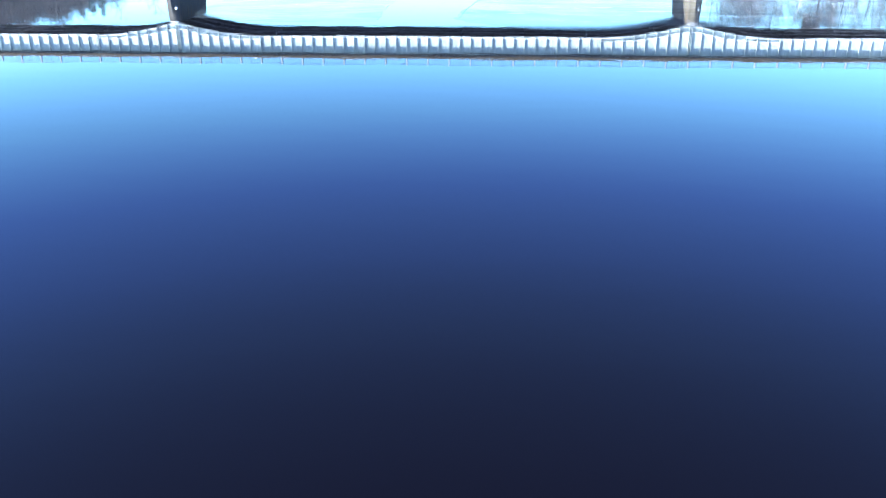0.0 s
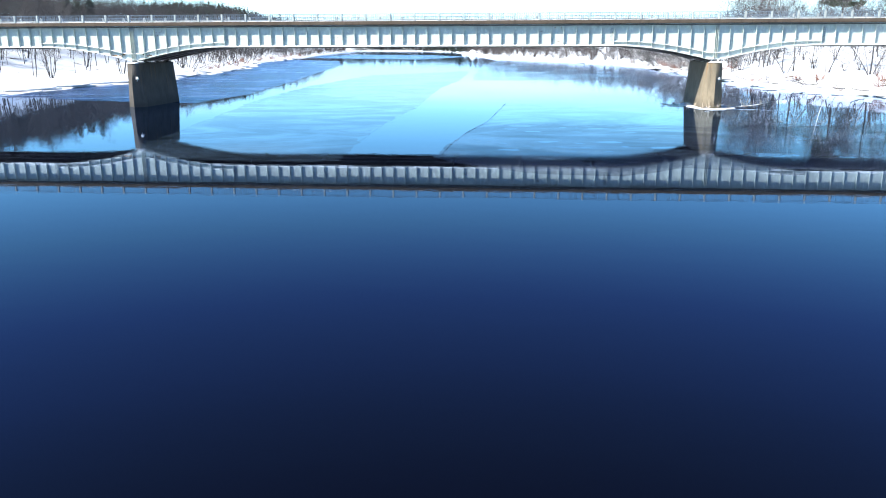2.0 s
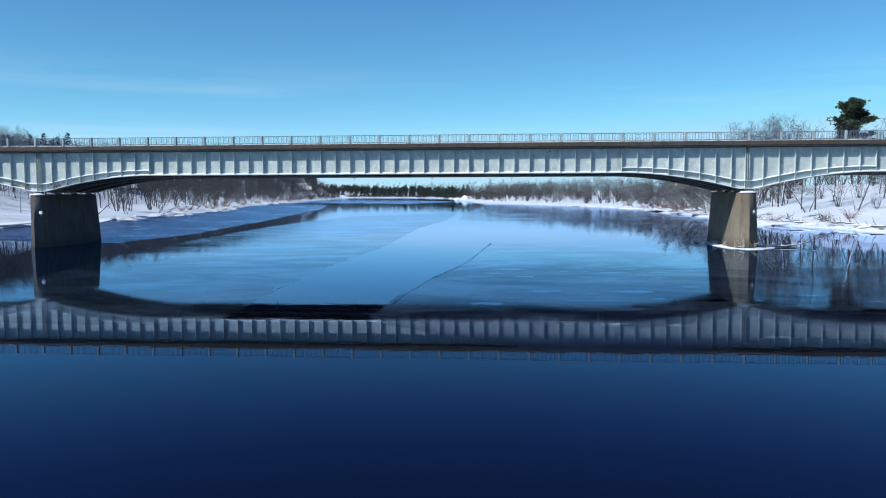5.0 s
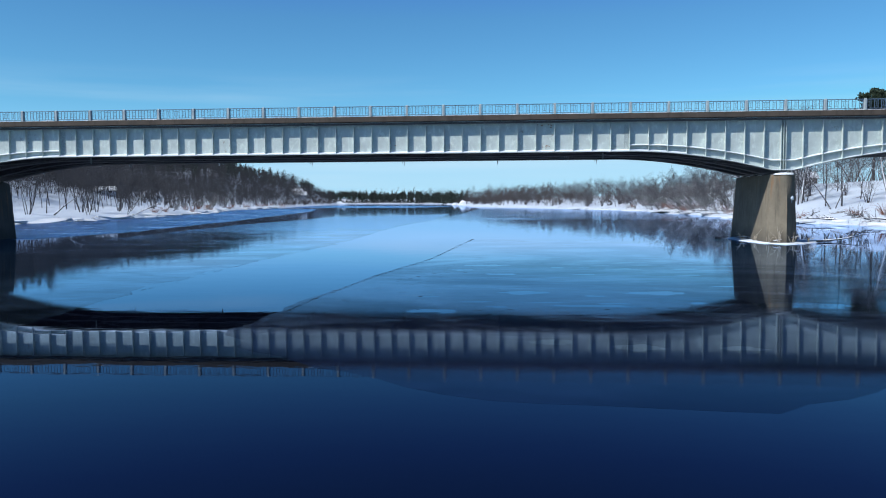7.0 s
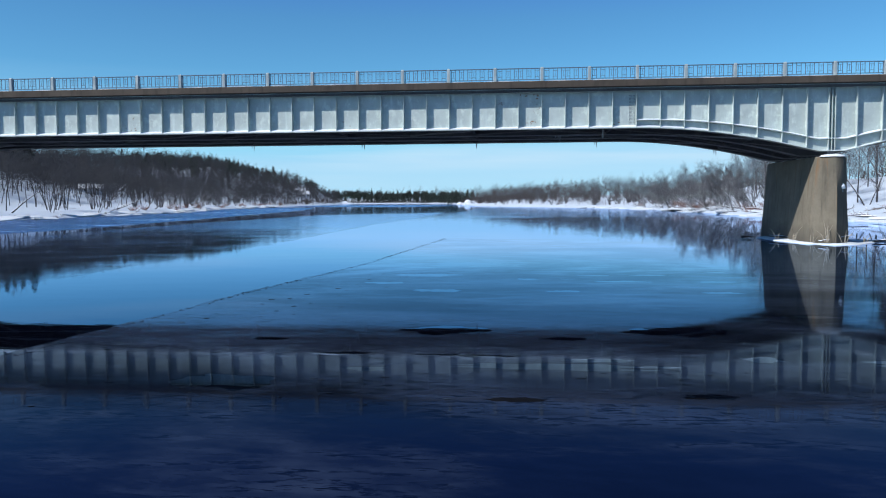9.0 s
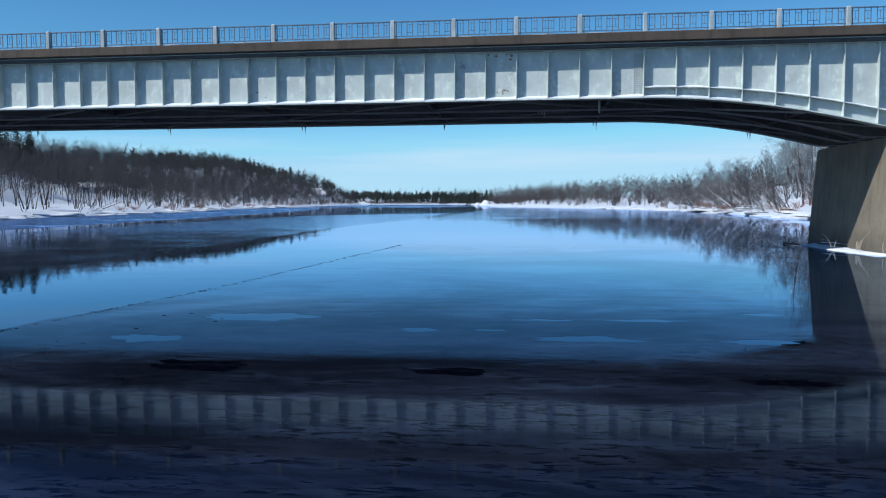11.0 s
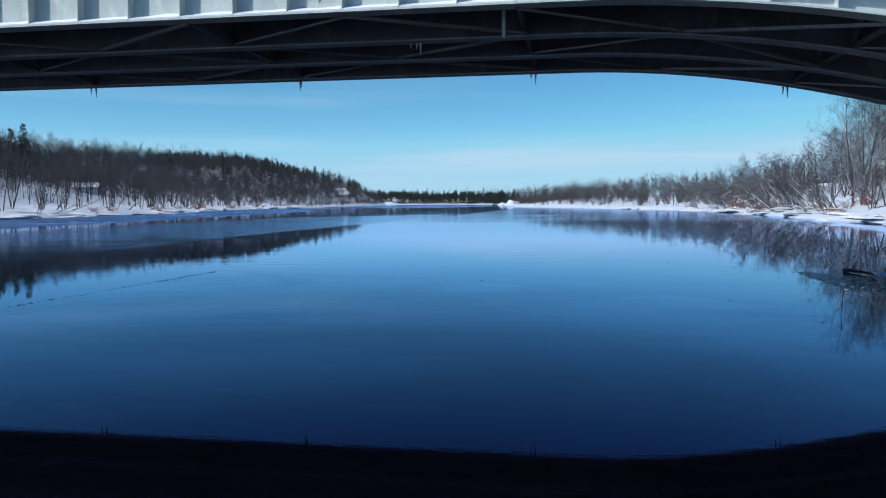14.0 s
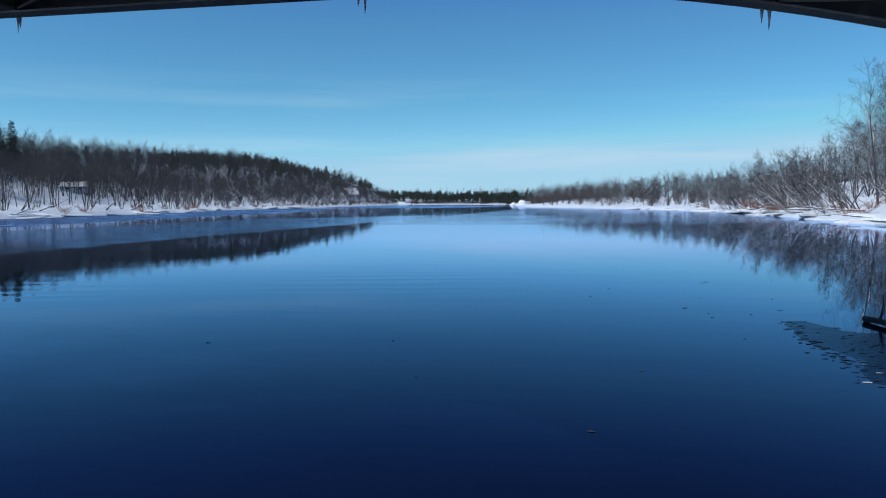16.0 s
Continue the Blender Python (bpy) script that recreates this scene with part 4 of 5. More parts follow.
def sprout(rng, wood, crown, p, d, length, radius, level, counts, lift=0.06):
    """A branch that bends upwards, with finer branches down to twigs."""
    if level == len(counts):
        crown.spike(p, p + d * length, max(radius, 0.0075))
        return
    seg = 4 if level == 0 else 2
    pts, rad = [p.copy()], [radius]
    q, w = p.copy(), d.copy()
    for i in range(seg):
        w = (w + Vector((rng.gauss(0, 0.16), rng.gauss(0, 0.16), rng.gauss(0, 0.12) + lift))).normalized()
        q = q + w * (length / seg)
        pts.append(q.copy())
        rad.append(max(0.008, radius * (1 - 0.8 * (i + 1) / seg)))
    if level + 1 == len(counts):
        crown.spike(p, q, max(radius, 0.009))
    else:
        (wood if level == 0 else crown).tube(pts, rad, 4 if level == 0 else 3, False)
    n = counts[level]
    for k in range(n):
        s = 0.22 + 0.78 * (k + rng.random()) / n
        i = min(seg - 1, int(s * seg))
        b = pts[i].lerp(pts[i + 1], s * seg - i)
        ax = (pts[i + 1] - pts[i]).normalized()
        turn = ax.orthogonal().normalized()
        turn.rotate(Matrix.Rotation(rng.uniform(0, 6.283), 3, ax))
        f = rng.uniform(0.45, 1.05)
        e = (ax * math.cos(f) + turn * math.sin(f) + Vector((0, 0, 0.05))).normalized()
        sprout(rng, wood, crown, b, e, length * (0.62 - 0.25 * s) * rng.uniform(0.75, 1.2), max(0.0075, rad[i] * 0.5), level + 1, counts, lift)


def fine_tree(seed, height, spread, fork, counts, label, bark=BARK, twig=TWIG, stems=1, name="bare_tree", radius=0.010, lean=0.05):
    """A leafless tree with a rounded crown of many fine twigs, its foot at the origin."""
    rng = random.Random(seed)
    wood, crown = Pile(), Pile()
    for j in range(stems):
        a = 6.283 * (j + 0.6 * rng.random()) / stems
        l = lean if stems == 1 else rng.uniform(0.14, 0.32)
        h = height * (1 if j == 0 else rng.uniform(0.7, 0.95))
        d = Vector((math.cos(a) * l, math.sin(a) * l, 1)).normalized()
        q = Vector((math.cos(a), math.sin(a), 0)) * (0.0 if stems == 1 else 0.22) + Vector((0, 0, -0.3))
        pts, rad = [q.copy()], [h * radius]
        for i in range(8):
            d = (d + Vector((rng.gauss(0, 0.055), rng.gauss(0, 0.055), 0.03))).normalized()
            q = q + d * (h * 0.86 / 8)
            pts.append(q.copy())
            rad.append(max(0.018, h * radius * (1 - 0.88 * (i + 1) / 8)))
        wood.tube(pts, rad, 6, False)
        n = counts[0]
        for k in range(n):
            s = fork + (0.99 - fork) * (k + rng.random()) / n
            i = min(7, int(s * 8))
            b = pts[i].lerp(pts[i + 1], s * 8 - i)
            a2 = 2.4 * k + rng.uniform(-0.6, 0.6)
            u = (s - fork) / (1 - fork)
            f = 1.05 - 0.66 * u + rng.gauss(0, 0.13)
            e = Vector((math.cos(a2) * math.sin(f), math.sin(a2) * math.sin(f), math.cos(f)))
            full = (1.0 - 0.5 * u) * (0.72 + 0.28 * min(1.0, u * 4))
            sprout(rng, wood, crown, b, e, h * spread * full * rng.uniform(0.75, 1.15), max(0.014, rad[i] * 0.5), 0, counts[1:])
    tree = thing(name, label, "tree")
    child("trunk", wood.mesh("trunk", bark, True), tree)
    child("crown", crown.mesh("crown", twig, True), tree)
    return tree


def needle_clump(rng, c, d, length, width):
    """One spray of needles: a thin eight-sided spindle."""
    s = d.cross(Vector((0, 0, 1)))
    s = s.normalized() if s.length > 1e-3 else Vector((1, 0, 0))
    u = s.cross(d)
    m = c + d * (length * 0.45)
    pts = [c, m + s * width, m + u * (width * 0.45), m - s * width, m - u * (width * 0.6), c + d * length - Vector((0, 0, 0.1 * length))]
    return [(q.x, q.y, q.z) for q in pts], [(0, 2, 1), (0, 3, 2), (0, 4, 3), (0, 1, 4), (5, 1, 2), (5, 2, 3), (5, 3, 4), (5, 4, 1)]


def conifer_data(seed, height, base, whorls, arms, sprays, width=0.17, droop=-0.18, irregular=0.25):
    rng = random.Random(seed)
    trunk, crown = Pile(), Pile()
    trunk.tube([Vector((0, 0, -0.4)), Vector((0.05, 0, height * 0.5)), Vector((0, 0.03, height * 0.98))], [height * 0.016, height * 0.010, 0.015], 6, False)
    for i in range(whorls):
        s = (i + rng.random() * 0.5) / whorls
        z = height * (base + (1 - base) * s)
        reach = height * width * (1 - s) ** 0.8 + 0.15
        for j in range(arms):
            if rng.random() < 0.10:
                continue
            a = 6.283 * (j + rng.random()) / arms
            L = reach * rng.uniform(1 - irregular * 1.6, 1 + irregular)
            d = Vector((math.cos(a), math.sin(a), droop + 0.35 * s)).normalized()
            o = Vector((0, 0, z + rng.gauss(0, 0.55 * height * (1 - base) / whorls)))
            if sprays > 1:
                trunk.tube([o, o + d * L * 0.8], [0.02, 0.006], 3, False)
            for k in range(sprays):
                t = (k + 0.4 + rng.random() * 0.5) / sprays
                c = o + d * (L * t * 0.85)
                sd = (d + Vector((rng.gauss(0, 0.55), rng.gauss(0, 0.55), rng.gauss(-0.05, 0.2)))).normalized()
                crown.add(needle_clump(rng, c, sd, (1.0 if sprays > 1 else 2.2) * (0.5 + 0.25 * L) * rng.uniform(0.7, 1.3) * (1.1 - 0.5 * t), 0.13 + 0.05 * L))
    return trunk, crown


def conifer(seed, height, label, needles=NEEDLE, name="spruce", **k):
    trunk, crown = conifer_data(seed, height, **k)
    tree = thing(name, label, "tree")
    child("trunk", trunk.mesh("trunk", BARK, True), tree)
    child("crown", crown.mesh("crown", needles), tree)
    return tree


def scatter(kinds, places, rng, size=(0.85, 1.2), swing=180):
    """Copies of the kinds, one at each place; the first copies use up the originals."""
    unused = list(kinds)
    for x, y in places:
        src = rng.choice(kinds)
        s = rng.uniform(*size)
        m = pose(x, y, land_height(x, y) - 0.05, rng.uniform(-3, 3), rng.uniform(-3, 3), rng.uniform(-swing, swing))
        if src in unused:
            unused.remove(src)
            src.matrix_basis = m @ Matrix.Scale(s, 4)
        else:
            ob = copy_thing(src, m)
            ob.scale = (s, s, s)
            tagged(ob, group=src.get("group", ""))
    for src in unused:
        x, y = places[0]
        src.matrix_basis = pose(x + 2, y + 2, land_height(x + 2, y + 2))


def belt(rng, n, side, y0, y1, d0, d1, power=1.0):
    out = []
    for _ in range(n):
        y = rng.uniform(y0, y1)
        d = d0 + (d1 - d0) * rng.random() ** power
        out.append((shore_left(y) - d if side < 0 else shore_right(y) + d, y))
    return out


rng = random.Random(41)
FINE, LIGHT = (12, 7, 6, 3), (9, 5, 4, 2)
left_kinds = [fine_tree(i, h, sp, 0.42, LIGHT, "slender leafless grey-brown tree on the snowy bank", radius=0.0085) for i, h, sp in ((1, 10, 0.26), (2, 11, 0.24), (3, 9, 0.28), (4, 12, 0.25))]
left_kinds += [fine_tree(i, h, 0.3, 0.34, LIGHT, "tall forked leafless tree on the snowy bank", stems=2) for i, h in ((5, 11), (6, 12))]
clumps = [fine_tree(i, h, 0.26, 0.4, (6, 4, 4, 3), "clump of leafless stems standing near the water's edge", stems=st, name="tree_clump", radius=0.011) for i, h, st in ((11, 8.5, 4), (12, 9.5, 5), (13, 7.5, 5))]
for k in left_kinds + clumps:
    tagged(k, group="bare trees on the left bank")
scatter(left_kinds, belt(rng, 165, -1, 14, 235, 8, 40, 0.85), rng, (0.75, 1.1))
scatter(clumps, belt(rng, 30, -1, 14, 250, 5, 14), rng, (0.7, 1.1))
left_lean = bare_tree(17, 8, LEAN, 0.3, 2, label="snow-dusted leafless tree leaning out over the water", bark=BARK_LADEN, twig=TWIG_SNOW, name="leaning_tree", radius=0.014, aim=(0.8, -0.2, 0.75))
tagged(left_lean, group="leaning trees on the left bank")
scatter([left_lean], [(shore_left(y) - d, y) for y, d in ((78, 4), (92, 3), (103, 6), (121, 3.5), (150, 4), (166, 3), (176, 3), (189, 4), (204, 3), (214, 5))], rng, (0.6, 1.0), 50)

right_kinds = [fine_tree(i, h, 0.42, 0.24, FINE, "broad leafless tree with snow dusted on its limbs", bark=BARK_SNOW, twig=TWIG_SNOW, name="snowy_tree") for i, h in ((21, 11), (22, 12.5), (23, 10))]
right_kinds += [fine_tree(i, h, 0.40, 0.30, FINE, "tall leafless tree with snow-dusted branches", bark=BARK_SNOW, twig=TWIG_SNOW, name="snowy_tree", stems=st) for i, h, st in ((24, 14.5, 2), (25, 16, 1))]
right_clumps = [bare_tree(i, h, LEAN, 0.22, st, label="low snow-laden tree leaning over the bank", bark=BARK_LADEN, twig=TWIG_SNOW, name="leaning_tree", radius=0.015, aim=aim) for i, h, st, aim in ((31, 8, 3, (-0.9, -0.2, 0.55)), (32, 7, 4, (-0.7, 0.1, 0.8)), (33, 9, 2, (-1.0, -0.3, 0.8)))]
for k in right_kinds + right_clumps:
    tagged(k, group="snowy trees on the right bank")
scatter(right_kinds, belt(rng, 40, 1, 24, 108, 5, 32, 1.1), rng, (0.7, 0.98))
scatter(right_kinds[:3], belt(rng, 30, 1, 106, 150, 4, 24), rng, (0.62, 0.95))
scatter(right_kinds, belt(rng, 16, 1, 10, 62, 6, 26), rng, (0.7, 1.0))
scatter(right_kinds[3:], [(60, 88), (64, 98), (58, 104), (68, 112), (72, 125), (63, 112), (75, 132), (57, 95), (61, 80), (55, 92), (60, 92), (63, 100), (66, 108), (59, 100), (62, 93), (65, 105), (58, 86)], rng, (0.88, 1.04))
scatter(right_clumps, belt(rng, 30, 1, 78, 165, 0.8, 7), rng, (0.6, 1.0), 40)
thicket = [fine_tree(i, h, 0.44, 0.12, LIGHT, "low snow-laden thicket tree on the steep bank", bark=BARK_LADEN, twig=TWIG_SNOW, stems=4, name="thicket_tree", radius=0.012) for i, h in ((34, 6.5), (35, 7.5))]
for k in thicket:
    tagged(k, group="thicket on the right bank")
scatter(thicket, belt(rng, 24, 1, 72, 142, 3, 13), rng, (0.75, 1.15))
scatter(right_kinds[:3], belt(rng, 22, 1, 150, 260, 4, 14), rng, (0.42, 0.62))


# ---- far woods, too many to count ----
def far_data(seed, height, n1=11, n2=7, spread=0.30, tw=0.026, low=0.10):
    """A light far-off bare tree: trunk, limbs and fans of twigs that make a rounded crown."""
    r = random.Random(seed)
    p = Pile()
    tip = Vector((r.gauss(0, 0.4), r.gauss(0, 0.4), height * 0.86))
    bend = Vector((r.gauss(0, 0.35), r.gauss(0, 0.35), 0))
    p.tube([Vector((0, 0, -0.5)), tip * 0.3 + bend, tip * 0.6 - bend * 0.3, tip], [height * 0.007, height * 0.0055, height * 0.0035, 0.02], 4, False)
    for i in range(n1):
        s = low + (1.0 - low) * (i + r.random()) / n1
        a = r.uniform(0, 6.283)
        L = height * spread * (0.55 + 1.7 * s * (1.1 - s)) * r.uniform(0.75, 1.2)
        d = Vector((math.cos(a), math.sin(a), 0.3 + 1.0 * s)).normalized()
        o = tip * s
        p.spike(o, o + d * L, 0.028)
        for k in range(n2):
            t = (k + r.random()) / n2
            q = o + d * (L * (0.15 + 0.8 * t))
            e = (d + Vector((r.gauss(0, 0.7), r.gauss(0, 0.7), r.gauss(0.25, 0.45)))).normalized()
            p.spike(q, q + e * (L * r.uniform(0.35, 0.8)), tw)
    return np.array(p.v), p.f


def bush_data(seed, height):
    """A far bush: a fan of stems with a few side twigs."""
    r = random.Random(seed)
    p = Pile()
    for _ in range(14):
        a, l = r.uniform(0, 6.283), r.uniform(0.1, 0.55)
        d = Vector((math.cos(a) * l, math.sin(a) * l, 1)).normalized()
        L = height * r.uniform(0.6, 1.0)
        b = Vector((math.cos(a), math.sin(a), 0)) * r.uniform(0, 0.5)
        p.spike(b, b + d * L, 0.035)
        e = (d + Vector((r.gauss(0, 0.5), r.gauss(0, 0.5), 0.2))).normalized()
        for t in (0.3, 0.5, 0.7):
            p.spike(b + d * (t * L), b + d * (t * L) + (e + Vector((r.gauss(0, 0.4), r.gauss(0, 0.4), 0))).normalized() * (0.4 * L), 0.025)
    return np.array(p.v), p.f


def forest(name, label, kinds, places, rng, mat, size=(0.8, 1.25)):
    """Many far trees in one mesh."""
    vs, fs, k = [], [], 0
    for x, y in places:
        v, f = rng.choice(kinds)
        a, s = rng.uniform(0, 6.283), rng.uniform(*size)
        w = v * s
        c, n = math.cos(a), math.sin(a)
        vs.append(np.stack([w[:, 0] * c - w[:, 1] * n + x, w[:, 0] * n + w[:, 1] * c + y, w[:, 2] + land_height(x, y)], 1))
        fs += [tuple(i + k for i in q) for q in f]
        k += len(v)
    ob = new(name, mesh_of(name, np.concatenate(vs).tolist(), fs, mat))
    tagged(ob, label, "woods", kind="stuff")


fars = [far_data(i, h, 12, 8, 0.28, 0.020, 0.34) for i, h in ((51, 8), (52, 9), (53, 10), (54, 8.5), (55, 11))]
low = [far_data(i, h, 11, 8, 0.42, 0.030, 0.06) for i, h in ((48, 6.0), (49, 7.0), (50, 7.5))]
thick = [far_data(i, h, 10, 8, 0.34, 0.024, 0.16) for i, h in ((56, 7.5), (57, 9), (58, 9.5), (59, 8.5))]
bushes = [bush_data(i, h) for i, h in ((45, 3.0), (46, 4.0), (47, 5.0))]
forest("far_woods_left", "dense leafless grey-brown woods behind the bank", fars, belt(rng, 480, -1, 20, 250, 27, 78, 1.0), rng, TWIG_FAR, (0.75, 1.1))
forest("far_woods_left", "dense leafless grey-brown woods on the hillside", thick, belt(rng, 700, -1, 60, 520, 44, 110, 1.0), rng, TWIG_FAR, (0.7, 1.25))
forest("far_woods_left", "leafless undergrowth and young trees at the foot of the hill", thick, belt(rng, 300, -1, 50, 270, 33, 84, 1.0), rng, TWIG_FAR, (0.55, 0.9))
forest("far_woods_left", "dense leafless undergrowth among the trees of the hillside", low, belt(rng, 640, -1, 40, 300, 34, 78, 1.0), rng, TWIG_FAR, (0.7, 1.05))
forest("far_woods_left", "leafless undergrowth covering the steep far slope", low, belt(rng, 560, -1, 260, 600, 14, 100, 1.0), rng, TWIG_FAR, (0.7, 1.05))
forest("far_woods_left", "leafless young trees below the conifers of the hill", thick, belt(rng, 340, -1, 280, 470, 34, 100, 1.0), rng, TWIG_FAR, (0.55, 0.85))
forest("far_woods_left", "leafless crowns along the top of the hill", fars, belt(rng, 260, -1, 130, 330, 62, 96, 1.0), rng, TWIG_FAR, (0.75, 1.1))
forest("far_woods_right", "leafless brown thicket along the right bank", thick, belt(rng, 260, 1, 150, 330, 4, 36, 1.0), rng, TWIG_RED, (0.48, 0.74))
forest("far_woods_left", "distant leafless woods along the river", thick, belt(rng, 460, -1, 215, 560, 5, 50, 1.0), rng, TWIG_FAR, (0.75, 1.1))
forest("far_woods_left", "distant leafless woods at the river bend", thick, belt(rng, 220, -1, 540, 680, 4, 60, 1.0), rng, TWIG_FAR, (0.65, 1.0))
forest("far_woods_left", "distant leafless woods on the steep far slope", thick, belt(rng, 700, -1, 270, 660, 8, 95, 1.0), rng, TWIG_FAR, (0.6, 1.0))
forest("far_woods_right", "leafless brown woods on the flat far bank", thick, belt(rng, 620, 1, 150, 600, 4, 60, 1.0), rng, TWIG_RED, (0.5, 0.85))
forest("far_woods_right", "leafless brown woods behind the bank", fars, belt(rng, 330, 1, 5, 150, 34, 110, 1.0), rng, TWIG_RED, (0.8, 1.15))
forest("undergrowth", "leafless undergrowth along the far right bank", bushes, belt(rng, 700, 1, 140, 600, 2.5, 30, 0.9), rng, TWIG_RED, (0.6, 1.0))
forest("undergrowth", "leafless undergrowth on the right bank below the bridge", bushes, belt(rng, 60, 1, 14, 130, 9, 45, 0.9), rng, TWIG_RED, (0.6, 1.0))
forest("undergrowth", "low leafless thicket on the far left shore", bushes, belt(rng, 240, -1, 330, 660, 1.5, 9, 1.0), rng, TWIG_RED, (0.4, 0.8))
forest("undergrowth", "leafless undergrowth along the left bank", bushes, belt(rng, 520, -1, 190, 640, 8, 60, 0.9), rng, TWIG_FAR, (0.6, 1.1))


def light_conifer(seed, h, point=0.85):
    """A far conifer: a trunk and whorls of short thick boughs, pointed or, with a low point, round-headed and uneven like a pine."""
    r = random.Random(seed)
    p = Pile()
    p.tube([Vector((0, 0, -0.4)), Vector((0, 0, h))], [h * 0.012, 0.02], 4, False)
    pine = point < 0.55
    foot = 0.30 if pine else 0.06
    for i in range(10):
        s = (i + 0.8 * r.random()) / 10
        L = h * (0.26 if pine else 0.20) * (1 - s) ** point * r.uniform(0.55, 1.25) + 0.25
        for j in range(5):
            a = 6.283 * (j + r.random()) / 5
            d = Vector((math.cos(a), math.sin(a), (0.1 if pine else -0.25) + 0.6 * s)).normalized()
            o = Vector((0, 0, h * (foot + (0.95 - foot) * s) + r.gauss(0, 0.25)))
            e = L * r.uniform(0.5, 1.2)
            p.spike(o, o + d * e, 0.16 + 0.10 * L)
            q = o + d * (0.55 * e)
            p.spike(q, q + (d + Vector((r.gauss(0, 0.6), r.gauss(0, 0.6), r.gauss(0.1, 0.4)))).normalized() * (0.6 * e), 0.15 + 0.08 * L)
    return np.array(p.v), p.f


cones = [light_conifer(i, h, p) for i, h, p in ((61, 10, 0.85), (62, 11, 0.6), (63, 9, 0.5), (64, 10, 0.45), (65, 9, 0.38))]
forest("far_conifers", "dark conifers along the ridge of the hill", cones, [q for q in belt(rng, 900, -1, 285, 690, 12, 120, 0.8) if 18 - q[0] < 0.56 * (q[1] + 24) and rng.random() < 0.7 and shore_left(q[1]) - q[0] > 74 - 0.16 * (q[1] - 285) + 14 * noise.noise(Vector((q[1] * 0.05, 0, 0)))], rng, NEEDLE, (0.6, 1.0))


def shore_y(x):
    """How far off the right bank's shore lies at x, past the bend."""
    return next(y for y in range(500, 2500, 2) if shore_right(y) <= x)


forest("far_conifers", "dark conifers on the distant bank across the river bend", cones, [(x + rng.uniform(-4, 4), shore_y(x) + rng.uniform(3, 34)) for x in np.linspace(-215, -20, 560)], rng, NEEDLE, (0.6, 0.95))
forest("far_conifers", "low dark conifers along the distant shore", cones, [(x, shore_y(x) + rng.uniform(0.2, 2.5)) for x in np.linspace(-215, -20, 190)], rng, NEEDLE, (0.25, 0.45))
forest("far_thicket", "leafless thicket at the water's edge of the distant bank", bushes, [(x, shore_y(x) + rng.uniform(-0.2, 0.6)) for x in np.linspace(-230, -60, 330)], rng, TWIG_FAR, (0.45, 0.8))
forest("far_woods_bend", "leafless woods on the distant bank", thick, belt(rng, 200, 1, 590, 800, 2, 80), rng, TWIG_FAR)

# the few conifers that stand out singly
def pine_tree(seed, height, label):
    """A big old pine: bare trunk below, a broad uneven crown of long boughs with tufts of needles."""
    r = random.Random(seed)
    trunk, crown = Pile(), Pile()
    trunk.tube([Vector((0, 0, -0.5)), Vector((0.2, 0, height * 0.5)), Vector((0, 0.1, height * 0.97))], [height * 0.019, height * 0.013, 0.04], 8, False)
    for i in range(46):
        s = (i + r.random()) / 46
        z = height * (0.46 + 0.53 * s)
        a = r.uniform(0, 6.283)
        L = height * 0.235 * (1 - s ** 2.2) ** 0.6 * r.uniform(0.55, 1.15) + 0.5
        d = Vector((math.cos(a), math.sin(a), r.uniform(-0.05, 0.2) + 0.55 * s)).normalized()
        o = Vector((0, 0, z))
        trunk.tube([o, o + d * (0.6 * L), o + d * L + Vector((0, 0, 0.08 * L))], [0.07, 0.045, 0.015], 4, False)
        for k in range(int(24 + 8 * L)):
            t = 0.3 + 0.72 * r.random() ** 0.7
            c = o + d * (L * t) + Vector((r.gauss(0, 0.35), r.gauss(0, 0.35), r.gauss(0.1, 0.22)))
            for _ in range(5):
                e = Vector((r.gauss(0, 0.6), r.gauss(0, 0.6), r.gauss(0.5, 0.4))).normalized()
                crown.add(needle_clump(r, c, e, r.uniform(0.4, 0.8), r.uniform(0.09, 0.17)))
    tree = thing("pine", label, "tree")
    child("trunk", trunk.mesh("trunk", BARK, True), tree)
    child("crown", crown.mesh("crown", PINE), tree)
    return tree


pine = pine_tree(71, 16.5, "large dark green pine above the snowy woods")
pine.matrix_basis = pose(79.3, 99, land_height(79.3, 99), 0, 0, 40)
tall_kinds = [fine_tree(i, h, 0.34, 0.4, FINE, "tall spreading leafless tree on the hillside", twig=TWIG_FAR) for i, h in ((81, 15), (82, 16.5))]
for k in tall_kinds:
    tagged(k, group="tall trees on the left hillside")
scatter(tall_kinds, [(-98, 92), (-102, 98), (-106, 107), (-101, 111), (-111, 116), (-96, 104), (-118, 128), (-128, 140), (-112, 101), (-134, 152), (-141, 163), (-122, 150), (-115, 120), (-120, 135), (-125, 145), (-131, 158), (-138, 170), (-146, 182), (-152, 200), (-150, 170), (-108, 96), (-104, 88), (-150, 222), (-158, 214), (-163, 236), (-155, 250), (-168, 262), (-160, 280)], rng, (0.62, 0.84))
sp = [conifer(72, 15, "dark spruce standing above the leafless woods", base=0.15, whorls=22, arms=8, sprays=5, width=0.19), conifer(73, 13, "dark spruce standing above the leafless woods", base=0.18, whorls=20, arms=8, sprays=5, width=0.20)]
for k in sp:
    tagged(k, group="spruces on the hill")
scatter(sp, [(-134, 180), (-135.5, 175), (-129, 168), (-150, 190)], rng, (0.85, 1.05))


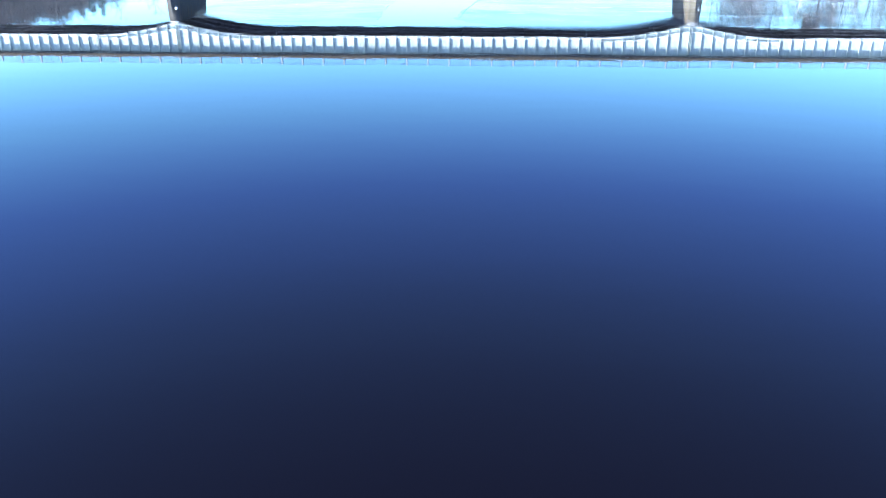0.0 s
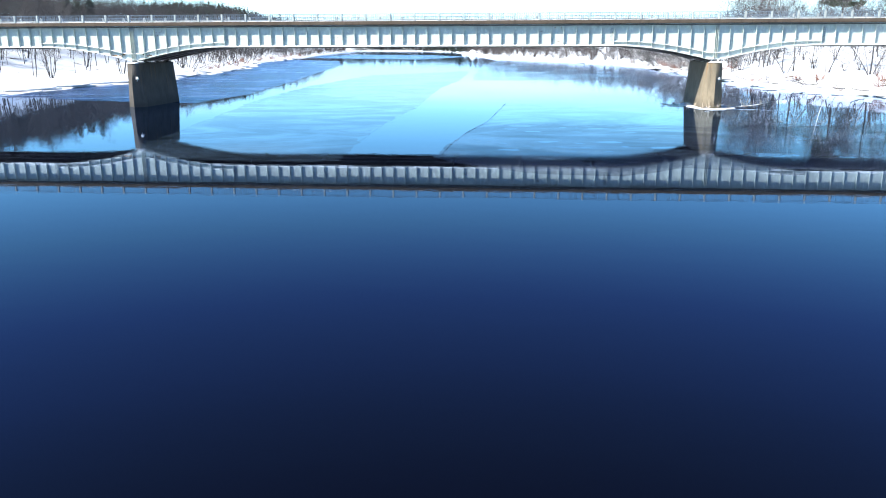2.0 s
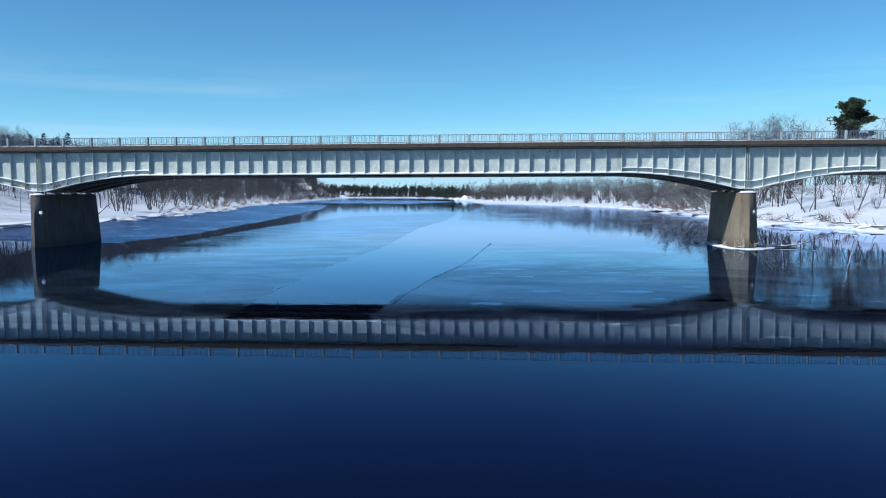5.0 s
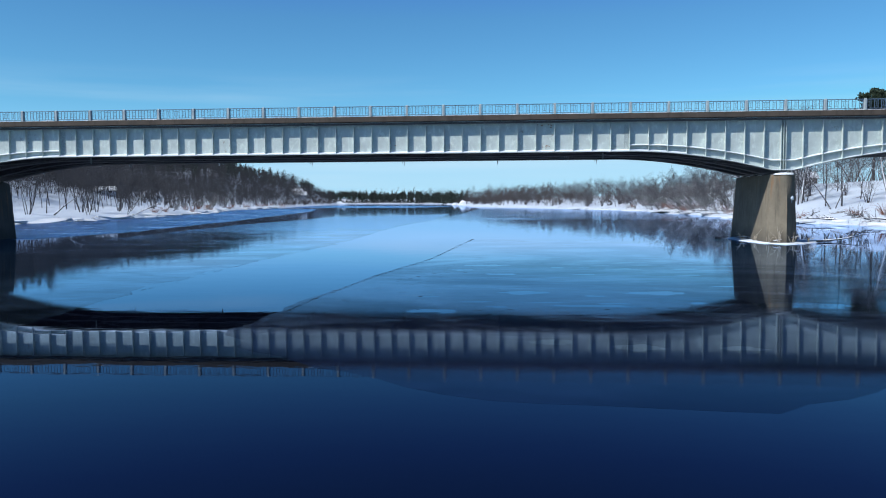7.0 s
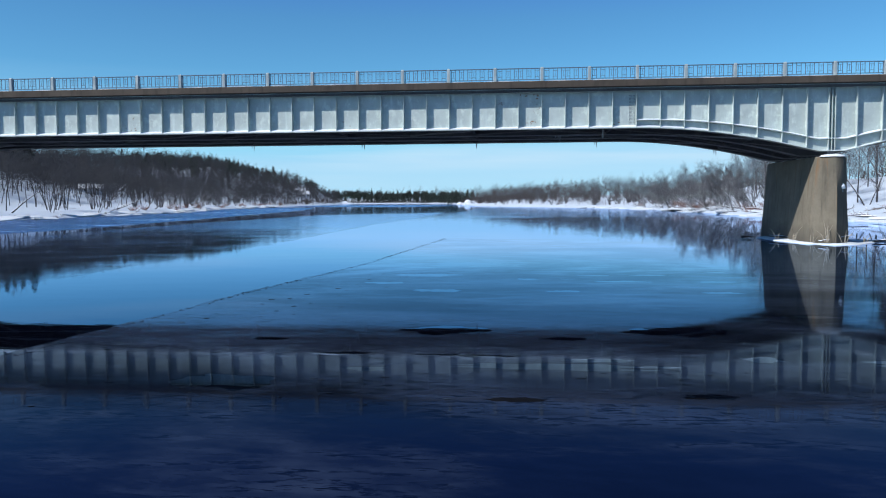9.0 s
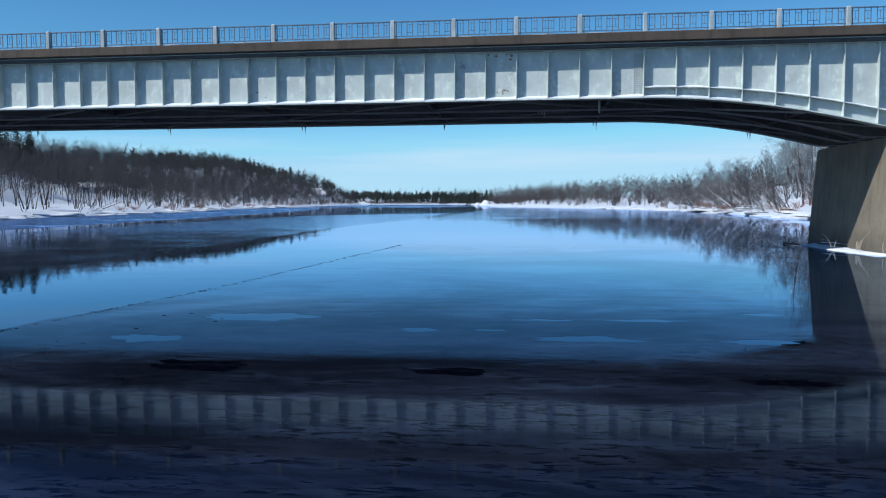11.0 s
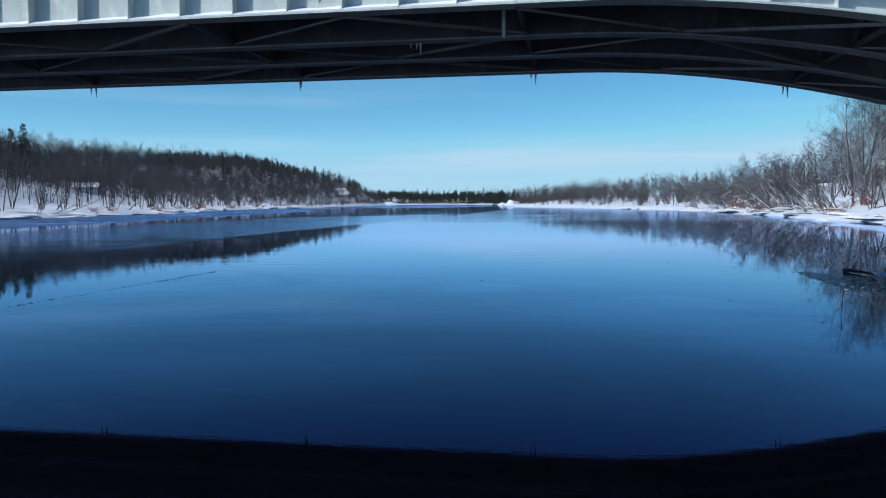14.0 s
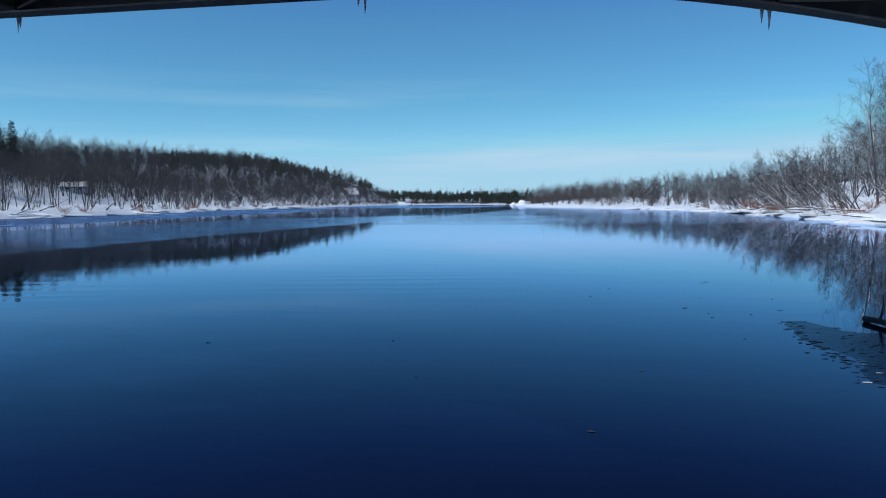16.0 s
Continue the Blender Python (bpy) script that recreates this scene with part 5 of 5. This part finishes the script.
# ---- broken ice along the edges of the open channel ----
def shards(name, label, path, count, seed, width, size, mat):
    """Small tilted plates of broken ice strewn along a line; too many to count."""
    r = random.Random(seed)
    pile = Pile()
    total = [(Vector(a).to_3d(), Vector(b).to_3d()) for a, b in zip(path, path[1:])]
    lens = [(b - a).length for a, b in total]
    for _ in range(count):
        a, b = r.choices(total, lens)[0]
        p = a.lerp(b, r.random())
        c = Vector((p.x + r.gauss(0, width), p.y + r.gauss(0, width), 0.004))
        s = r.uniform(*size)
        n = r.randint(4, 6)
        tilt = Euler((r.gauss(0, 0.012), r.gauss(0, 0.010), 0)).to_matrix()
        top = []
        for i in range(n):
            w = 6.283 * (i + r.uniform(-0.25, 0.25)) / n
            top.append(c + tilt @ Vector((math.cos(w) * s * r.uniform(0.9, 2.4), math.sin(w) * s * r.uniform(0.4, 0.8), 0.004)))
        v = [(q.x, q.y, q.z) for q in top] + [(q.x, q.y, q.z - 0.004) for q in top]
        f = [tuple(range(n))] + [(i, i + n, (i + 1) % n + n, (i + 1) % n) for i in range(n)]
        pile.add((v, f))
    tagged(new(name, pile.mesh(name, mat)), label, "ice", kind="stuff")


shards("broken_ice", "broken ice chips along the edge of an open channel", [(0.3, -38), (-0.4, -28), (-0.5, -16), (0.0, 1), (-1.0, 38), (0.3, 64), (-0.6, 110)], 560, 3, 0.04, (0.004, 0.022), ICE_EDGE)
shards("broken_ice", "broken ice chips along the torn edge of the ice", [(5.9, -36), (6.0, -31), (6.7, -23), (8.0, -14), (9.2, 6)], 620, 4, 0.05, (0.004, 0.022), ICE_EDGE)
shards("broken_ice", "slushy broken ice beside the pier", [(26.3, 7.6), (26.25, 5.4), (26.3, 4.1), (26.2, 3.0), (26.7, 2.7)], 70, 6, 0.10, (0.010, 0.035), WET_SLUSH)
shards("broken_ice", "small slush clots frozen into the ice beside the pier", [(26.5, 7.4), (26.8, 5.6), (26.9, 3.6), (27.6, 2.4)], 50, 7, 0.28, (0.010, 0.03), WET_SLUSH)
shards("broken_ice", "pale ice lumps at the rim of the slushy ice", [(26.15, 3.1), (26.7, 3.0), (26.4, 4.6)], 7, 8, 0.10, (0.02, 0.045), ICICLE)

shards("broken_ice", "thin overlapping plates frozen into the river ice", [(7.6, -36), (8.0, -30), (8.6, -24), (9.4, -18)], 40, 12, 0.6, (0.01, 0.04), ICE_EDGE)
shards("broken_ice", "thin plates of ice frozen together around the holes", [(9, -33.5), (14, -32.6), (20, -32.4), (27, -33.5)], 40, 13, 0.6, (0.01, 0.05), ICE_EDGE)

def shelf_ice(name, label, shore, side, y0, y1, count, seed):
    """Broken slabs of snow-covered ice left along the shore, tilted towards the water; too many to count."""
    r = random.Random(seed)
    pile = Pile()
    for _ in range(count):
        y = y0 + (y1 - y0) * r.random() ** 1.3
        d = r.uniform(-1.6, 1.8)
        x = shore(y) + side * d
        run = math.atan2(shore(y + 2) - shore(y - 2), 4)
        turn = Euler((0, 0, -run + r.gauss(0, 0.18))).to_matrix() @ Euler((r.gauss(0, 0.03), side * r.uniform(-0.16, 0.02), 0)).to_matrix()
        lx, ly, h = r.uniform(0.7, 2.0), r.uniform(1.5, 6.5), r.uniform(0.06, 0.17)
        n = 9
        ring = []
        for i in range(n):
            w = 6.283 * (i + r.uniform(-0.2, 0.2)) / n
            ring.append(Vector((math.cos(w) * lx * r.uniform(0.75, 1.1), math.sin(w) * ly * r.uniform(0.75, 1.1), 0)))
        o = Vector((x, y, max(0.0, land_height(x, y)) + 0.02))
        v = [tuple(o + turn @ (q * k) + Vector((0, 0, z))) for k, z in ((1.0, -0.08), (1.02, h * 0.7), (0.9, h)) for q in ring]
        f = [(a * n + i, a * n + (i + 1) % n, (a + 1) * n + (i + 1) % n, (a + 1) * n + i) for a in range(2) for i in range(n)]
        pile.add((v, f + [tuple(2 * n + i for i in range(n))]))
    tagged(new(name, pile.mesh(name, SNOW_THIN)), label, "ice", kind="stuff")


shelf_ice("shelf_ice", "broken snow-covered slabs of ice along the left shore", shore_left, -1, 12, 300, 95, 51)
shelf_ice("shelf_ice", "broken snow-covered slabs of ice along the right shore", shore_right, 1, 20, 200, 60, 52)

# ---- the ice foot, driftwood and dead stems round the river pier ----
foot = ragged([(28.3, 7.6), (28.2, 3.0), (28.6, 0.4), (29.8, -1.2), (30.9, -1.25), (31.8, 0.0), (32.5, 0.9), (34.0, 2.5), (32.6, 2.9), (31.7, 3.6), (31.3, 8.4)], 0.3, 0.16, 31.0, 0.8)
c = sum(foot, Vector((0, 0))) / len(foot)
v, f = [], []
for ring, (k, z) in enumerate(((1.0, -0.05), (0.995, 0.03), (0.95, 0.06), (0.7, 0.09), (0.4, 0.11))):
    for i, p in enumerate(foot):
        q = c + (p - c) * k
        v.append((q.x, q.y, z + (0.05 * noise.noise(Vector((q.x * 1.6, q.y * 1.6, 3))) if ring > 0 else 0)))
n = len(foot)
for r_ in range(4):
    for i in range(n):
        f.append((r_ * n + i, r_ * n + (i + 1) % n, (r_ + 1) * n + (i + 1) % n, (r_ + 1) * n + i))
f.append(tuple(4 * n + i for i in range(n)))
tagged(new("ice_foot", mesh_of("ice_foot", v, f, SNOW_THIN, True)), "white snow-covered shelf of ice round the foot of the pier", "ice")


def limb(name, label, start, turn, length, radius, seed, twigs=5, bark=BARK_SNOW, rise=0.02, wander=0.10):
    """A fallen trunk or bough with a few broken branches; it lies where it fell."""
    r = random.Random(seed)
    wood, small = Pile(), []
    p = Vector((0, 0, 0))
    d = Vector((1, 0, rise)).normalized()
    pts, rad = [p.copy()], [radius]
    for i in range(7):
        d = (d + Vector((0, r.gauss(0, wander), r.gauss(0, wander * 0.35)))).normalized()
        p = p + d * (length / 7)
        p.z = max(p.z, 0.3 * radius)
        pts.append(p.copy())
        rad.append(radius * (1 - 0.75 * (i + 1) / 7))
    wood.tube(pts, rad, 7, True)
    for k in range(twigs):
        i = r.randint(1, 6)
        e = Vector((r.uniform(0.2, 0.9), r.gauss(0, 0.7), r.uniform(0.25, 1.0))).normalized()
        L = length * r.uniform(0.12, 0.3)
        q = pts[i] + e * (L * 0.5) + Vector((0, 0, r.uniform(0, 0.1 * L)))
        small.append(Pile().tube([pts[i], q, q + (e + Vector((r.gauss(0, 0.3), r.gauss(0, 0.3), 0.1))).normalized() * (L * 0.5)], [rad[i] * 0.4, rad[i] * 0.25, 0.006], 5, False))
    ob = thing(name, label, "driftwood", pose(*start, 0, 0, turn))
    child("log", wood.mesh("log", bark, True), ob)
    for b in small:
        child("branch", b.mesh("branch", bark, True), ob)
    return ob


limb("driftwood_log", "dark waterlogged driftwood log frozen in beside the pier", (27.65, 7.9, 0.05), -62, 2.6, 0.055, 81, 5, BARK, 0.03, 0.16)
limb("driftwood_log", "snowy driftwood bough lying on the ice shelf", (28.5, 5.2, 0.20), -68, 2.6, 0.05, 82, 4)
limb("driftwood_log", "long thin bough frozen in the ice beside the pier", (32.6, 1.2, 0.10), 32, 5.6, 0.07, 83, 6)
limb("driftwood_log", "bleached bough leaning on the ice shelf", (29.2, -0.5, 0.16), 8, 1.9, 0.05, 84, 3, BARK_SNOW, 0.25)


def stems(name, label, cat, place, count, height, spread, seed, mat, radius=0.012):
    """A tuft of thin dead stems."""
    r = random.Random(seed)
    p = Pile()
    for _ in range(count):
        a = r.uniform(0, 6.283)
        l = r.uniform(0.1, 0.8) * spread
        h = height * r.uniform(0.4, 1.0)
        b = Vector((math.cos(a), math.sin(a), 0)) * r.uniform(0, 0.25 * spread)
        m = b + Vector((math.cos(a) * l * 0.4, math.sin(a) * l * 0.4, h * 0.6))
        t = m + Vector((math.cos(a) * l * 0.5 + r.gauss(0, 0.06 * h), math.sin(a) * l * 0.5 + r.gauss(0, 0.06 * h), h * r.uniform(0.05, 0.4)))
        p.tube([b, m, t], [radius, radius * 0.8, radius * 0.35], 4, False)
    ob = new(name, p.mesh(name, mat))
    ob.matrix_basis = pose(*place)
    return tagged(ob, label, cat)


for i, (x, y, h) in enumerate(((29.0, -0.3, 0.9), (29.5, -0.9, 1.2), (30.2, -1.2, 0.8), (28.6, 1.6, 0.9), (28.4, 3.6, 0.6), (31.4, -0.6, 0.5))):
    stems("dead_stems", "pale dead stems caught in the ice at the pier", "dead stems", (x, y, 0.12), 5, h, 0.7, 90 + i, REED, 0.018)
for i, (x, y) in enumerate(((34.0, 2.6), (35.0, 3.4), (36.2, 4.2), (37.0, 4.9))):
    stems("dead_stems", "frost-white dead stems standing in the river ice", "dead stems", (x, y, 0.0), 9, 1.1, 0.9, 100 + i, REED, 0.014)

# ---- banks: fallen trees, boughs and shrubs ----
r6 = random.Random(66)
for i in range(28):
    y = r6.uniform(66, 128) if i > 13 else r6.uniform(16, 62)
    d = r6.uniform(0.2, 4.5)
    x = shore_right(y) + d
    limb("fallen_tree", "fallen snow-covered tree lying on the river bank", (x, y, land_height(x, y) + 0.08), r6.uniform(120, 250), r6.uniform(3.0, 6.5), r6.uniform(0.07, 0.15), 120 + i, 9, BARK_SNOW, r6.uniform(-0.02, 0.12), 0.14)
for i in range(8):
    y = r6.uniform(40, 180)
    x = shore_left(y) - r6.uniform(1.5, 6)
    limb("fallen_tree", "leaning snow-covered trunk on the river bank", (x, y, land_height(x, y)), r6.uniform(-60, 60), r6.uniform(4, 7), r6.uniform(0.08, 0.14), 160 + i, 6, BARK_SNOW, r6.uniform(0.3, 0.9), 0.16)
for i in range(44):
    left = i % 2 > 0
    y = r6.uniform(110, 330) if left else r6.uniform(18, 180)
    x = shore_left(y) - r6.uniform(1.5, 6) if left else shore_right(y) + r6.uniform(1.5, 8)
    stems("shrub", "red-brown leafless shrub on the snowy bank", "shrub", (x, y, land_height(x, y) - 0.05), 46, r6.uniform(1.0, 2.2), 2.2, 200 + i, RED_STEM, 0.016)


# ---- houses on the banks ----
def house(x, y, turn, w, d, h, rise, wall, label, windows=3):
    """A plain house: walls, a gable roof under snow, framed windows and a door."""
    z = land_height(x, y) - 0.3
    ob = thing("house", label, "house", pose(x, y, z, 0, 0, turn))
    v = [(-w / 2, -d / 2, 0), (w / 2, -d / 2, 0), (w / 2, d / 2, 0), (-w / 2, d / 2, 0), (-w / 2, -d / 2, h), (w / 2, -d / 2, h), (w / 2, d / 2, h), (-w / 2, d / 2, h), (-w / 2, 0, h + rise), (w / 2, 0, h + rise)]
    child("wall", mesh_of("wall", v, [(0, 1, 5, 4), (2, 3, 7, 6), (3, 0, 4, 8, 7), (1, 2, 6, 9, 5), (3, 2, 1, 0)], wall), ob)
    o, t = 0.4, 0.16
    for s in (-1, 1):
        run = rise / (d / 2)
        e = (s * (d / 2 + o), h - run * o)
        rv = [(-w / 2 - o, 0, h + rise), (w / 2 + o, 0, h + rise), (w / 2 + o, *e), (-w / 2 - o, *e)]
        rv += [(a, b, c_ + t) for a, b, c_ in rv]
        fs = [(0, 1, 2, 3), (7, 6, 5, 4), (0, 4, 5, 1), (1, 5, 6, 2), (2, 6, 7, 3), (3, 7, 4, 0)]
        rf = child("roof", mesh_of("roof", rv, fs, WALL_BROWN), ob)
        sv = [(a * 0.995, b * 0.99, c_ + t + 0.004) for a, b, c_ in rv[:4]] + [(a * 0.985, b * 0.97, c_ + t + 0.28) for a, b, c_ in rv[:4]]
        child("roof_snow", mesh_of("roof_snow", sv, fs, SNOW_THIN), rf, label="deep snow on the roof")
    for side in (-1, 1):
        for i in range(windows):
            cx = w * ((i + 0.5) / windows - 0.5)
            yy = side * (d / 2 + 0.02)
            win = child("window", mesh_of("window", *box_data(cx - 0.55, cx + 0.55, *sorted((yy, yy + side * 0.05)), 1.1, 2.3), WALL_WHITE), ob)
            child("pane", mesh_of("pane", *box_data(cx - 0.45, cx + 0.45, *sorted((yy + side * 0.05, yy + side * 0.062)), 1.2, 2.2), GLASS), win)
    child("door", mesh_of("door", *box_data(-w / 2 - 0.06, -w / 2 - 0.004, -0.5, 0.5, 0.3, 2.35), WALL_BROWN), ob)
    return ob


house(-112, 180, 30, 6, 5, 1.9, 1.0, WALL_BLUE, "small pale blue cabin with a snowy roof among bare trees", 2)
house(-136, 500, 20, 8, 6, 2.8, 2.0, WALL_BLUE, "pale blue gabled house with a snowy roof by the river")
house(-144, 518, 30, 8, 6, 2.8, 2.0, WALL_BLUE, "pale blue house with a snowy roof by the river", 2)
house(80, 142, -8, 9, 7, 2.3, 1.3, WALL_BROWN, "low brown house with a snowy roof behind bare trees")
house(64, 182, -15, 5, 4, 2.2, 1.2, WALL_BROWN, "small brown cabin with a snowy roof behind bare trees", 2)

# snow-covered ice heaped on a point of the far bank
HEAPS = ((-14, 406, 3.2, 2.1), (-18.4, 409, 2.6, 1.8), (-9.6, 408, 2.6, 1.5))
for i, (x, y, a, h) in enumerate(HEAPS):
    me = mesh_of("snow_heap", *lump(a, a * 0.8, h, i + 3, 9, 20, 0.3), SNOW, True)
    ob = new("snow_heap", me)
    ob.matrix_basis = pose(x, y, land_height(x, y) - 0.2)
    tagged(ob, "white heap of snow and ice on the distant shore", "snow heap", "snow heaps on the distant shore")

# small bits floating on the water below the bridge
shards("floating_bits", "dark bits of bark and ice floating on the water", [(21, 2), (26, 12), (24, 4)], 22, 9, 1.8, (0.01, 0.03), BARK)

# rust breaking through the paint of the front girder
r7 = random.Random(77)
for cx, cz, n, wide, size in ((14.4, 6.55, 7, 0.10, 0.035), (14.3, 8.0, 6, 0.30, 0.04), (-32.0, 5.30, 10, 0.40, 0.09), (-28.3, 5.30, 7, 0.3, 0.09), (19.1, 6.36, 4, 0.3, 0.03), (4.4, 6.6, 3, 0.3, 0.03), (-8.1, 6.5, 3, 0.3, 0.03)):
    for i in range(n):
        x, z = cx + r7.gauss(0, wide), cz + r7.gauss(0, 0.07)
        ring = slot(x, max(z, front_z(x) + 0.14), size * r7.uniform(0.6, 2.0), size * r7.uniform(0.4, 1.0), i + cx)
        k = len(ring)
        v = [(q.x, GIRDERS[0] - 0.0115 - 0.0001 * i, q.y) for q in ring] + [(q.x, GIRDERS[0] - 0.0085, q.y) for q in ring]
        child("rust_stain", mesh_of("rust_stain", v, [tuple(range(k))] + [(j, j + k, (j + 1) % k + k, (j + 1) % k) for j in range(k)], RUST), front, label="brown rust breaking through the paint")
